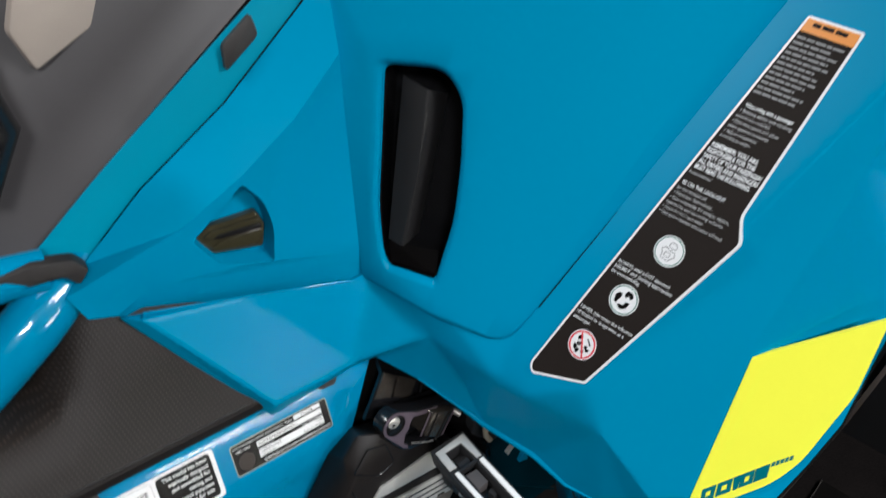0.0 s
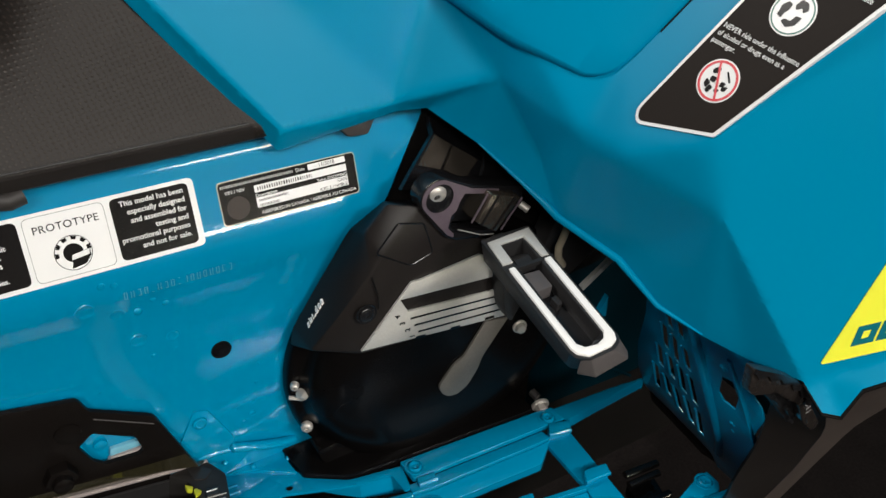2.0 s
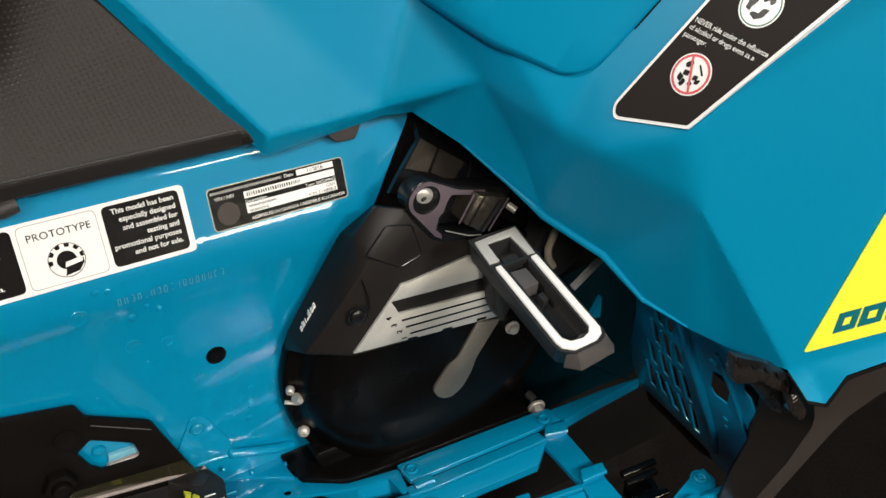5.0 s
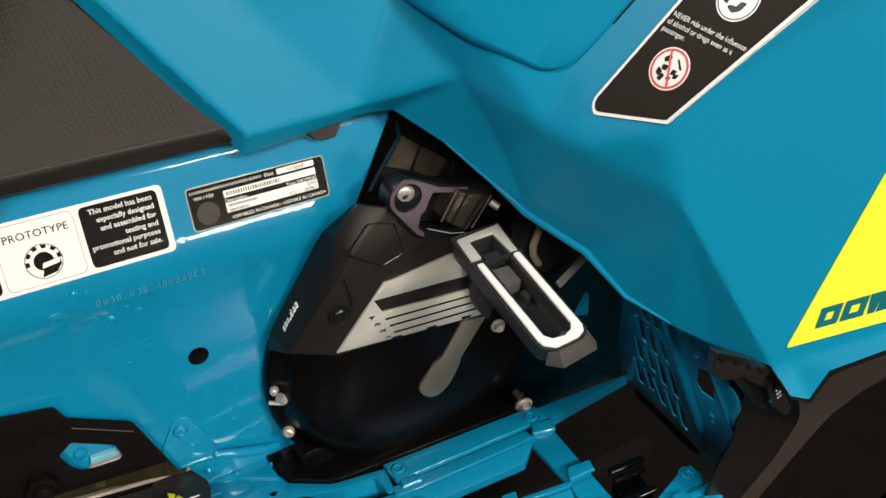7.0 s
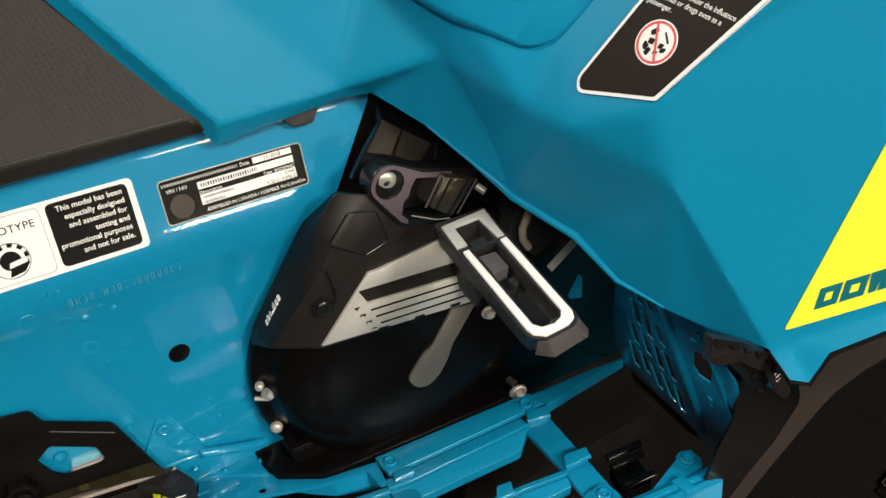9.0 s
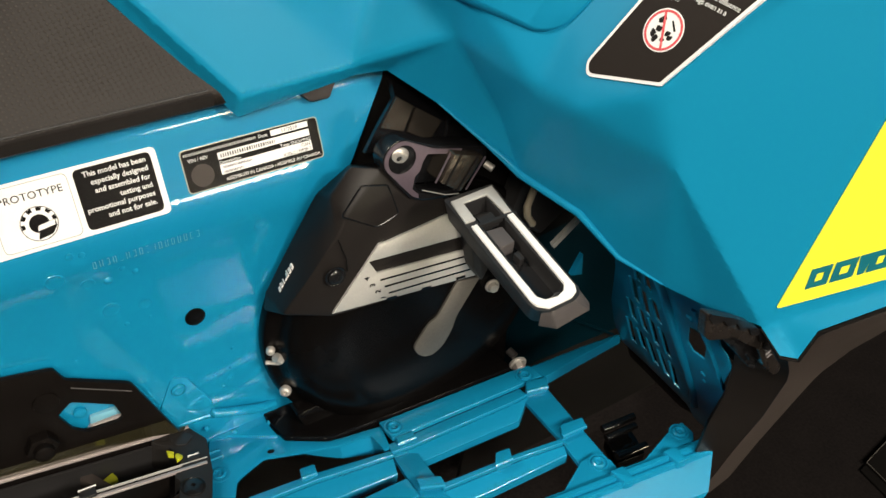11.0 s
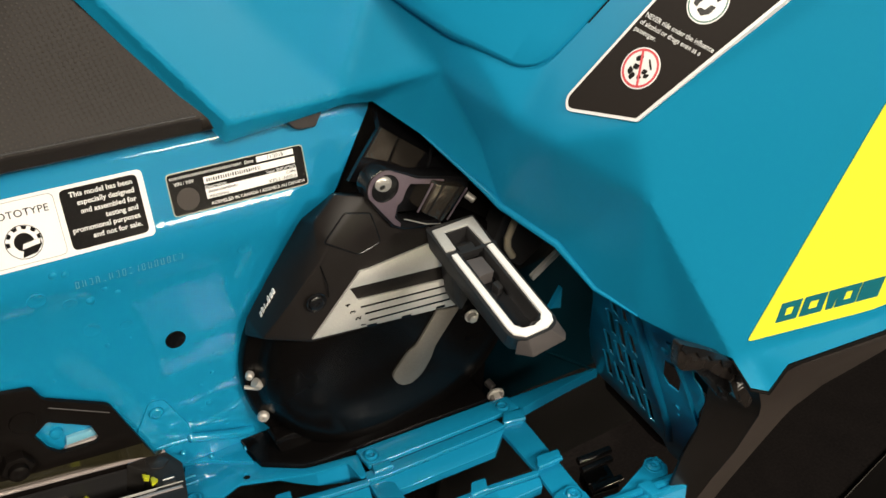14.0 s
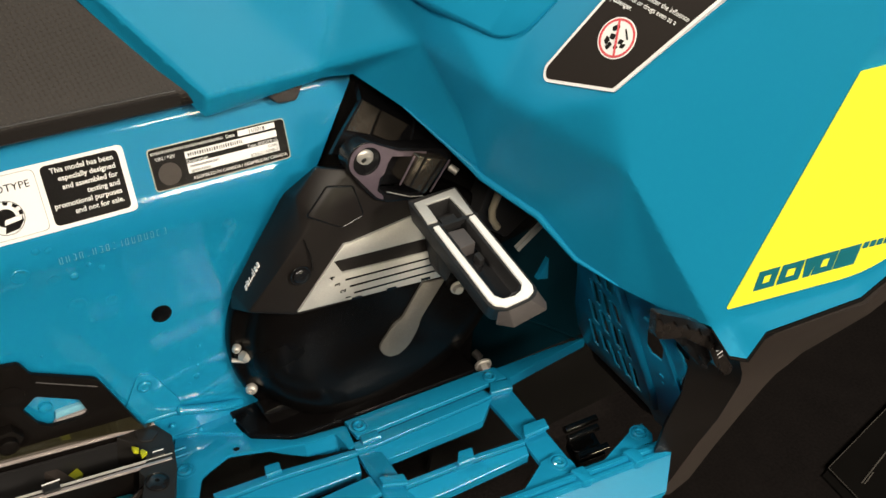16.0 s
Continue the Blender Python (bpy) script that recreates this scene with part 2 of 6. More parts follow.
def shell(verts, faces, thick=0.003, bevel=0.003, inward=(0, 1, 0), angle=5, seg=3):
    """A moulded panel: outer facets with soft creases and real thickness."""
    bm = bmesh.new()
    vs = [bm.verts.new(v) for v in verts]
    for f in faces:
        bm.faces.new([vs[i] for i in f])
    bmesh.ops.recalc_face_normals(bm, faces=bm.faces)
    if sum(f.normal.dot(Vector(inward)) * f.calc_area() for f in bm.faces) > 0:
        bmesh.ops.reverse_faces(bm, faces=bm.faces)
    if bevel:
        es = [e for e in bm.edges if len(e.link_faces) == 2 and e.calc_face_angle(0) > radians(angle)]
        bmesh.ops.bevel(bm, geom=es, offset=bevel, segments=seg, affect="EDGES", profile=0.5, clamp_overlap=True)
    bmesh.ops.recalc_face_normals(bm, faces=bm.faces)
    if sum(f.normal.dot(Vector(inward)) * f.calc_area() for f in bm.faces) > 0:
        bmesh.ops.reverse_faces(bm, faces=bm.faces)
    thicken(bm, thick)
    return bm


def moulded(verts, faces, sharp, inward, step=0.007, rounds=4, thick=0.003, half=()):
    """A moulded panel whose creases are softly rounded; the edges named in sharp stay crisp."""
    bm = bmesh.new()
    vs = [bm.verts.new(v) for v in verts]
    for f in faces:
        bm.faces.new([vs[i] for i in f])
    bmesh.ops.recalc_face_normals(bm, faces=bm.faces)
    if sum(f.normal.dot(Vector(inward)) * f.calc_area() for f in bm.faces) > 0:
        bmesh.ops.reverse_faces(bm, faces=bm.faces)
    lines = [(Vector(verts[i]), Vector(verts[j]), 0.02) for i, j in sharp] + [(Vector(verts[i]), Vector(verts[j]), 0.06) for i, j in half]
    bmesh.ops.triangulate(bm, faces=list(bm.faces))
    bm.verts.index_update()
    pts = [v.co.copy() for v in bm.verts]
    tris = [tuple(v.index for v in f.verts) for f in bm.faces]
    bm.free()
    for _ in range(8):
        mid, out = {}, []
        for t in tris:
            cut = []
            for i in range(3):
                a, b = t[i], t[(i + 1) % 3]
                key = (min(a, b), max(a, b))
                if (pts[a] - pts[b]).length > step:
                    if key not in mid:
                        mid[key] = len(pts)
                        pts.append((pts[a] + pts[b]) / 2)
                    cut.append(mid[key])
                else:
                    cut.append(None)
            n = sum(c is not None for c in cut)
            if n == 0:
                out.append(t)
            elif n == 3:
                out += [(t[0], cut[0], cut[2]), (cut[0], t[1], cut[1]), (cut[2], cut[1], t[2]), tuple(cut)]
            else:
                k = next(i for i in range(3) if cut[i] is not None and (n == 1 or cut[(i + 1) % 3] is not None))
                a, b, c = t[k], t[(k + 1) % 3], t[(k + 2) % 3]
                if n == 1:
                    out += [(a, cut[k], c), (cut[k], b, c)]
                else:
                    m = cut[(k + 1) % 3]
                    out += [(cut[k], b, m), (a, cut[k], m), (a, m, c)]
        tris = out
        if not mid:
            break
    bm = bmesh.new()
    vs = [bm.verts.new(p) for p in pts]
    for t in tris:
        bm.faces.new([vs[i] for i in t])
    num = {v: k for k, v in enumerate(vs)}
    co = np.array([v.co for v in vs])
    loose = np.full(len(vs), 0.5)
    for a, b, least in lines:
        d = np.array(b - a)
        t = np.clip((co - np.array(a)) @ d / (d @ d), 0, 1)
        gap = np.linalg.norm(co - (np.array(a) + t[:, None] * d), axis=1)
        loose = np.minimum(loose, least + (0.5 - least) * np.clip((gap - 0.001) / 0.013, 0, 1))
    for k, v in enumerate(vs):
        if v.is_boundary:
            loose[k] = 0
    ea = np.array([(num[e.verts[0]], num[e.verts[1]]) for e in bm.edges])
    count = np.bincount(ea.ravel(), minlength=len(vs))[:, None]
    for _ in range(rounds):
        acc = np.zeros_like(co)
        np.add.at(acc, ea[:, 0], co[ea[:, 1]])
        np.add.at(acc, ea[:, 1], co[ea[:, 0]])
        co += loose[:, None] * (acc / count - co)
    for v, c in zip(vs, co):
        v.co = c
    thicken(bm, thick)
    return bm


def thicken(bm, thick):
    bm.normal_update()
    src = list(bm.faces)
    rim = [e for e in bm.edges if len(e.link_faces) == 1]
    low = {v: bm.verts.new(v.co - v.normal * thick) for v in list(bm.verts)}
    for f in src:
        bm.faces.new([low[v] for v in reversed(f.verts)])
    for e in rim:
        a, b = e.verts
        bm.faces.new((a, b, low[b], low[a]))


def tube(points, radius, sides=12, taper=None):
    """A round bar along points."""
    bm = bmesh.new()
    pts = [Vector(p) for p in points]
    rings, side = [], None
    for i, p in enumerate(pts):
        d = (pts[min(i + 1, len(pts) - 1)] - pts[max(i - 1, 0)]).normalized()
        if side is None:
            side = d.orthogonal().normalized()
        side = (side - d * side.dot(d)).normalized()
        up = d.cross(side)
        r = radius * (taper[i] if taper else 1)
        rings.append([bm.verts.new(p + (side * math.cos(a) + up * math.sin(a)) * r)
                      for a in (2 * math.pi * k / sides for k in range(sides))])
    for a, b in zip(rings, rings[1:]):
        for k in range(sides):
            bm.faces.new((a[k], a[(k + 1) % sides], b[(k + 1) % sides], b[k]))
    bm.faces.new(rings[0][::-1])
    bm.faces.new(rings[-1])
    return bm


def turned(pl, profile, sides=28, a0=0.0, b0=0.0):
    """A round body on a plane: profile rows of (radius, height)."""
    bm = bmesh.new()
    rings = []
    for r, h in profile:
        if r < 1e-6:
            rings.append([bm.verts.new(pl.at(a0, b0, h))])
        else:
            rings.append([bm.verts.new(pl.at(a0 + r * math.cos(t), b0 + r * math.sin(t), h))
                          for t in (2 * math.pi * k / sides for k in range(sides))])
    for a, b in zip(rings, rings[1:]):
        for k in range(sides):
            j = (k + 1) % sides
            if len(a) == 1 and len(b) == 1:
                continue
            if len(b) == 1:
                bm.faces.new((a[k], a[j], b[0]))
            elif len(a) == 1:
                bm.faces.new((a[0], b[j], b[k]))
            else:
                bm.faces.new((a[k], a[j], b[j], b[k]))
    return bm


def swept(profile, start, end, right, up):
    """A bar with a fixed cut: profile rows of (right, up), from start to end."""
    bm = bmesh.new()
    r, u = Vector(right), Vector(up)
    rings = [[bm.verts.new(Vector(o) + r * a + u * b) for a, b in profile] for o in (start, end)]
    n = len(profile)
    for k in range(n):
        bm.faces.new((rings[0][k], rings[0][(k + 1) % n], rings[1][(k + 1) % n], rings[1][k]))
    bm.faces.new(rings[0][::-1])
    bm.faces.new(rings[1])
    return bm


def box(a, b, bevel=0.001):
    bm = bmesh.new()
    bmesh.ops.create_cube(bm, size=1)
    lo, hi = Vector(a), Vector(b)
    for v in bm.verts:
        v.co = Vector([lo[i] + (v.co[i] + 0.5) * (hi[i] - lo[i]) for i in range(3)])
    if bevel:
        bmesh.ops.bevel(bm, geom=list(bm.edges), offset=bevel, segments=2, affect="EDGES", profile=0.5, clamp_overlap=True)
    return bm


def lettering(name, words, height, m, mat, parent, align="LEFT", space=1.0, width=None, lines=1.0, shear=0.0, weight=0.0):
    """Flat words in the built-in font, turned into a mesh at the pose m."""
    cu = bpy.data.curves.new(name, "FONT")
    cu.body, cu.size, cu.align_x, cu.space_character, cu.space_line = words, height, align, space, lines
    cu.shear, cu.offset, cu.resolution_u = shear, weight, 3
    tmp = bpy.data.objects.new(name, cu)
    scene.collection.objects.link(tmp)
    me = bpy.data.meshes.new_from_object(tmp.evaluated_get(bpy.context.evaluated_depsgraph_get()))
    bpy.data.objects.remove(tmp)
    bpy.data.curves.remove(cu)
    me.name = name
    if width:
        xs = [v.co.x for v in me.vertices]
        k = width / max(1e-6, max(xs) - min(xs))
        for v in me.vertices:
            v.co.x *= k
    me.transform(m)
    me.materials.clear()
    me.materials.append(mat)
    ob = new(name, me)
    ob.parent = parent
    return ob


def bars(name, pl, rows, h, mat, parent, label="", word=(1.6, 5.0), gap=0.5):
    """Plain bars in place of small print: rows of (a, b, length, height), each broken into dashes."""
    rnd = random.Random(len(rows) * 7 + int(1e4 * abs(rows[0][0])))
    bm = bmesh.new()
    for a, b, length, height in rows:
        x = a
        while x < a + length - 1e-6:
            w = min(a + length - x, height * rnd.uniform(*word))
            bm.faces.new([bm.verts.new(pl.at(*q, h)) for q in ((x, b), (x + w, b), (x + w, b + height), (x, b + height))])
            x += w + height * gap
    return part(name, bm, mat, parent, label, smooth=0)


def screw(pl, a, b, r, h, mat, parent, name="bolt", kind="torx", label=""):
    """A bolt head on its washer, with its drive recess or hexagon."""
    if kind == "hex":
        bm = turned(pl, [(r * 1.45, 0), (r * 1.45, h * 0.25), (r * 1.35, h * 0.32), (r * 1.05, h * 0.34)], 24, a, b)
        hexa = [(a + r * math.cos(math.radians(60 * k + 12)), b + r * math.sin(math.radians(60 * k + 12))) for k in range(6)]
        two = slab(pl, hexa, 0, h, bevel=r * 0.14)
        me = bpy.data.meshes.new("tmp")
        two.to_mesh(me)
        two.free()
        bm.from_mesh(me)
        bpy.data.meshes.remove(me)
    else:
        bm = turned(pl, [(r, 0), (r, h * 0.45), (r * 0.92, h * 0.72), (r * 0.72, h * 0.92), (r * 0.45, h), (r * 0.30, h * 0.98),
                         (r * 0.25, h * 0.62), (r * 0.0, h * 0.58)], 24, a, b)
    return part(name, bm, mat, parent, label, smooth=35)



CASTLIT = material("casting_and_painted_sheen", (0.21, 0.18, 0.15), 0.22, metal=0.85, mottle=0.7, grain=0.3, mottle_scale=34, bump=0.5, rough_var=0.1)
TANK = material("tank_grey_plastic", (0.050, 0.046, 0.048), 0.45, grain=0.2, grain_scale=900, mottle=0.15, bump=0.05, rough_var=0.06)
TRIM = material("teal_blue_trim_plastic", (0.004, 0.245, 0.375), 0.5, grain=0.05, mottle=0.06, grain_scale=900, bump=0.04, spec=0.2)
BEIGE = material("pale_beige_plastic", (0.34, 0.29, 0.25), 0.4, grain=0.05, mottle=0.1, bump=0.02)
LIGHTBOX = bpy.data.materials.new("backlit_white_panel")
LIGHTBOX.use_nodes = True
b = LIGHTBOX.node_tree.nodes["Principled BSDF"]
b.inputs["Base Color"].default_value = (0.8, 0.8, 0.78, 1)
b.inputs["Emission Color"].default_value = (1.0, 0.93, 0.70, 1)
b.inputs["Emission Strength"].default_value = 34.0
# ---- the hall ----
def flat_box(name, a, b, mat, label, kind="structure", category=""):
    ob = part(name, box(a, b, 0), mat, None, "", smooth=0)
    return tagged(ob, label, category, kind=kind)


flat_box("floor", (-11, -11, -0.1), (11, 11, 0), CARPET, "black short-pile carpet on the hall floor", category="floor")
flat_box("ceiling", (-11, -11, CEIL), (11, 11, CEIL + 0.1), CEILPAINT, "dark painted ceiling of the exhibition hall", category="ceiling")
for nm, a, b in (("wall_north", (-11, 11, 0), (11, 11.1, CEIL)), ("wall_south", (-11, -11.1, 0), (11, -11, CEIL)),
                 ("wall_east", (11, -11, 0), (11.1, 11, CEIL)), ("wall_west", (-11.1, -11, 0), (-11, 11, CEIL))):
    flat_box(nm, a, b, WALLPAINT, "plain grey painted wall of the exhibition hall", category="wall")
for lx, ly, side, deep, watts in LUMINAIRES:
    fixture = tagged(new("ceiling_light"), "white framed ceiling light fixture hung below the ceiling", "light", "ceiling lights")
    fixture.location = (lx, ly, CEIL)
    cx, cy = side / 2 + 0.03, deep / 2 + 0.03
    for x0, y0, x1, y1 in ((-cx, cy, cx, cy + 0.04), (-cx, -cy - 0.04, cx, -cy), (-cx - 0.04, -cy, -cx, cy), (cx, -cy, cx + 0.04, cy)):
        part("frame", box((x0, y0, -0.14), (x1, y1, -0.002), 0), LAMPWHITE, fixture)

# unseen glowing plinth, added for the bright reflection on the tunnel's sticker band
counter = tagged(new("reflection_plinth"), "unseen low backlit plinth added for the tunnel's bright reflection", "plinth")
counter.location = (2.05, -6.6, 0.0)
part("light_panel", box((-0.80, 0.0, 0.22), (0.80, 0.02, 0.72), 0), LIGHTBOX, counter, "glowing white front panel")
part("body", box((-0.85, -0.40, 0.0), (0.85, -0.002, 0.76), 0.01), LAMPWHITE, counter)

sled = tagged(new("snowmobile"), "blue snowmobile with black seat and yellow side decal on black carpet", "snowmobile")

# ---- tunnel side ----
# upright cut of the tunnel wall: y, z
CUT = [(0.060, 0.652), (0.020, 0.650), (0.0095, 0.643), (0.0065, 0.632), (0.0062, 0.6195), (0.0055, 0.6160), (0.0042, 0.6125), (-0.0003, 0.600), (-0.0100, 0.572), (-0.0109, 0.5690),
       (-0.0119, 0.5650), (-0.0126, 0.5610), (-0.0130, 0.5560), (-0.0131, 0.5500), (-0.0128, 0.5440), (-0.0118, 0.5370), (-0.0098, 0.5300), (-0.0084, 0.5220), (-0.0068, 0.512), (-0.0050, 0.495), (-0.0034, 0.470),
       (-0.003, 0.42), (-0.0029, 0.392), (-0.0024, 0.372), (-0.0008, 0.352), (0.0012, 0.336), (0.0030, 0.314)]


def tunnel_front(z):
    return float(np.interp(z, [0.30, 0.40, 0.45, 0.537, 0.5576, 0.574, 0.587, 0.604, 0.615, 0.66], [0.105, 0.098, 0.09, 0.106, 0.1190, 0.1300, 0.1395, 0.1515, 0.1600, 0.170]))


bm = bmesh.new()
STEPS = [-0.62 + 0.02 * k for k in range(32)] + [0.02, 0.04, 0.06]
grid = []
for y, z in CUT:
    row = [bm.verts.new((x, y, z)) for x in STEPS]
    row.append(bm.verts.new((tunnel_front(z), y, z)))
    grid.append(row)
for ra, rb in zip(grid, grid[1:]):
    for k in range(len(ra) - 1):
        bm.faces.new((ra[k], ra[k + 1], rb[k + 1], rb[k]))
bmesh.ops.recalc_face_normals(bm, faces=bm.faces)
if sum(f.normal.y for f in bm.faces) > 0:
    bmesh.ops.reverse_faces(bm, faces=bm.faces)
thicken(bm, 0.002)
tunnel = part("tunnel", bm, PAINT, sled, "glossy blue painted tunnel side")

SIDE = Plane((0, -0.0034, 0), (1, 0, 0), (0, 0, 1))
BAND = Plane((0, -0.0006, 0.600), (1, 0, 0), (0, 0.326, 0.9454))
# drilled hole drawn as a black disc that paints its inner shade
bm = turned(SIDE, [(0.0078, -0.001), (0.0078, 0.0006), (0.0062, 0.0007), (0.0, 0.0007)], 28, -0.012, 0.4625)
part("hole_shade_disc", bm, DRUM, tunnel, "black disc for the shade in a round hole in the tunnel side")
for a, b, r in ((0.012, 0.418, 0.0016), (0.008, 0.399, 0.0014), (0.006, 0.525, 0.0030)):
    bm = turned(SIDE, [(r, -0.0003), (r * 0.9, r * 0.18), (r * 0.5, r * 0.32), (0, r * 0.36)], 20, a, b)
    part("rivet", bm, PAINT, tunnel)
rnd = random.Random(21)
for k in range(6):
    a, b, r = rnd.uniform(-0.13, 0.05), rnd.uniform(0.37, 0.50), rnd.uniform(0.0007, 0.0015)
    part("paint_blister", turned(SIDE, [(r, -0.0006), (r * 0.85, r * 0.2), (r * 0.4, r * 0.5), (0, r * 0.55)], 12, a, b), PAINT, tunnel)
# spot-weld rings and small weld domes pressed into the sheet
for a, b, r in ((0.0470, 0.5308, 0.0058), (-0.0985, 0.5366, 0.0066), (-0.0789, 0.5247, 0.0052), (-0.0682, 0.4952, 0.0066), (-0.0450, 0.4904, 0.0048), (-0.0350, 0.3955, 0.0040)):
    y, lean = float(np.interp(-b, [-q for _, q in CUT], [p for p, _ in CUT])), float(np.interp(b, [0.46, 0.50, 0.53, 0.55], [-0.03, -0.10, -0.22, -0.04]))
    weld = Plane((a, y, b), (1, 0, 0), (0, lean, 1))
    part("weld_ring", turned(weld, [(r, -0.0002), (r * 0.93, 0.00030), (r * 0.80, 0.00034), (r * 0.70, 0.00012), (r * 0.3, 0.00020), (0, 0.00022)], 30), PAINT, tunnel)
for a, b, r in ((-0.0656, 0.5228, 0.0034), (-0.0551, 0.5300, 0.0022), (-0.0470, 0.5235, 0.0026), (-0.0856, 0.5535, 0.0030), (-0.0780, 0.5520, 0.0026), (-0.0606, 0.4773, 0.0020), (-0.0438, 0.4769, 0.0012), (0.0064, 0.3870, 0.0030), (0.0026, 0.4081, 0.0012), (-0.0062, 0.3969, 0.0012), (-0.0004, 0.3814, 0.0014)):
    y = float(np.interp(-b, [-q for _, q in CUT], [p for p, _ in CUT]))
    part("weld_dome", turned(Plane((a, y, b), (1, 0, 0), (0, -0.05, 1)), [(r, -0.0004), (r * 0.85, r * 0.16), (r * 0.5, r * 0.30), (0, r * 0.36)], 16), PAINT, tunnel)
# stamped row of marks
bm = bmesh.new()
STAMP = Plane((-0.073, -0.0127, 0.541), (1, 0, 0.005), (0, -0.08, 0.997))
rnd = random.Random(4)
for k in range(17):
    for p0, q0, p1, q1 in ((0.0, -0.0027, 0.0004, 0.0030), (0.0018, -0.0027, 0.0022, 0.0030), (0.0004, 0.0026, 0.0018, 0.0030), (0.0004, -0.0027, 0.0018, -0.0023)):
        if rnd.random() < 0.72:
            a = k * 0.00445
            bm.faces.new([bm.verts.new(STAMP.at(a + p, q, 0.0004)) for p, q in ((p0, q0), (p1, q0), (p1, q1), (p0, q1))])
ob = part("stamped_marks", bm, STAMPED, tunnel, "row of small stamped marks", smooth=0)
# corner plate with its rivet
bm = slab(SIDE, rounded([(-0.056, 0.378), (-0.040, 0.4105), (-0.029, 0.4085), (-0.012, 0.372), (-0.010, 0.352), (-0.05, 0.360)], 0.003), 0, 0.0010, 0.0004)
plate = part("corner_plate", bm, PAINT, sled, "blue riveted corner plate")
bm = turned(SIDE, [(0.0058, 0.002), (0.0055, 0.0032), (0.0035, 0.004), (0.003, 0.0036), (0.0018, 0.0036), (0, 0.0042)], 22, -0.0365, 0.399)
part("rivet", bm, PAINT, plate)

# ---- stickers on the tunnel ----
proto = part("prototype_sticker", slab(BAND, rounded([(-0.1735, -0.0375), (-0.0150, -0.0375), (-0.0150, 0.0090), (-0.1735, 0.0090)], 0.004), 0.0, 0.0007), WHITE, sled,
             "white prototype sticker with two black text boxes")
for x0, x1 in ((-0.1715, -0.1235), (-0.0690, -0.0190)):
    bm = slab(BAND, rounded([(x0, -0.0345), (x1, -0.0345), (x1, 0.0065), (x0, 0.0065)], 0.004), 0.0007, 0.0009)
    part("text_box", bm, INK, proto, "black text box")
lettering("print", "Ce mod\u00e8le a \u00e9t\u00e9\nsp\u00e9cialement\nassembl\u00e9 et produit\n\u00e0 des fins de tests\net de promotions\net non \u00e0 des\nfins commerciales.", 0.0045,
          BAND.matrix(-0.1685, 0.0008, 0.0011), WHITE, proto, "LEFT", 1.0, lines=1.12, weight=0.00008)
lettering("print", "This model has been\nespecially designed\nand assembled for\ntesting and\npromotional purposes\nand not for sale.", 0.0049,
          BAND.matrix(-0.0225, 0.0006, 0.0011), WHITE, proto, "RIGHT", 1.0, lines=1.20, weight=0.00008)
lettering("heading", "PROTOTYPE", 0.0068, BAND.matrix(-0.0963, -0.0040, 0.0010), INK, proto, "CENTER", 1.05)
rim = rounded([(-0.1205, -0.0350), (-0.0725, -0.0350), (-0.0725, 0.0068), (-0.1205, 0.0068)], 0.004)
inner = [(a + (0.0003 if a < -0.0965 else -0.0003), b + (0.0003 if b < -0.014 else -0.0003)) for a, b in rim]
part("thin_border", slab(BAND, rim, 0.0007, 0.0009, 0, [inner]), GREYINK, proto)
cx, cy = -0.0962, -0.0205
ring = [(cx + 0.0113 * math.cos(t), cy + 0.0113 * math.sin(t)) for t in (2 * math.pi * k / 40 for k in range(40))]
hole = [(cx + 0.0109 * math.cos(t), cy + 0.0109 * math.sin(t)) for t in (2 * math.pi * k / 40 for k in range(40))]
part("emblem_ring", slab(BAND, ring, 0.0007, 0.0010, 0, [hole]), INK, proto)
cog = []
for k in range(72):
    t = 2 * math.pi * k / 72
    cog.append((cx + 0.0060 * math.cos(t), cy + 0.0060 * math.sin(t)))
part("emblem_hub", slab(BAND, cog, 0.0007, 0.0011), INK, proto, "round black emblem")
for k in range(6):
    t = radians(10 + 34 * k)
    c, s = math.cos(t), math.sin(t)
    tooth = [(cx + c * r - s * w, cy + s * r + c * w) for r, w in ((0.0084, -0.0013), (0.0107, -0.0017), (0.0107, 0.0017), (0.0084, 0.0013))]
    part("emblem_tooth", slab(BAND, tooth, 0.0007, 0.0010), INK, proto)
part("emblem_base", slab(BAND, [(cx - 0.003, cy - 0.0100), (cx + 0.006, cy - 0.0085), (cx + 0.0098, cy - 0.004), (cx + 0.0098, cy + 0.0005), (cx, cy - 0.001)], 0.0007, 0.00105), INK, proto)
part("emblem_bar", slab(BAND, [(cx - 0.0020, cy - 0.0045), (cx + 0.0088, cy - 0.0030), (cx + 0.0096, cy + 0.0003), (cx - 0.0010, cy - 0.0012)], 0.0007, 0.0014), WHITE, proto)

vin = part("maker_plate", slab(BAND, rounded([(0, -0.0290), (0.1005, -0.0290), (0.1005, 0.0), (0, 0.0)], 0.0025), 0.0, 0.0006), INK, sled,
           "black data sticker with white print strips")
edge_out = rounded([(-0.0008, -0.0298), (0.1013, -0.0298), (0.1013, 0.0008), (-0.0008, 0.0008)], 0.0030)
edge_in = [(a + (0.0007 if a < 0.05 else -0.0007), b + (0.0007 if b < -0.0145 else -0.0007)) for a, b in edge_out]
part("sticker_edge", slab(BAND, edge_out, 0.0, 0.0007, 0, [edge_in]), CLEARFILM, vin, "pale clear film edge")
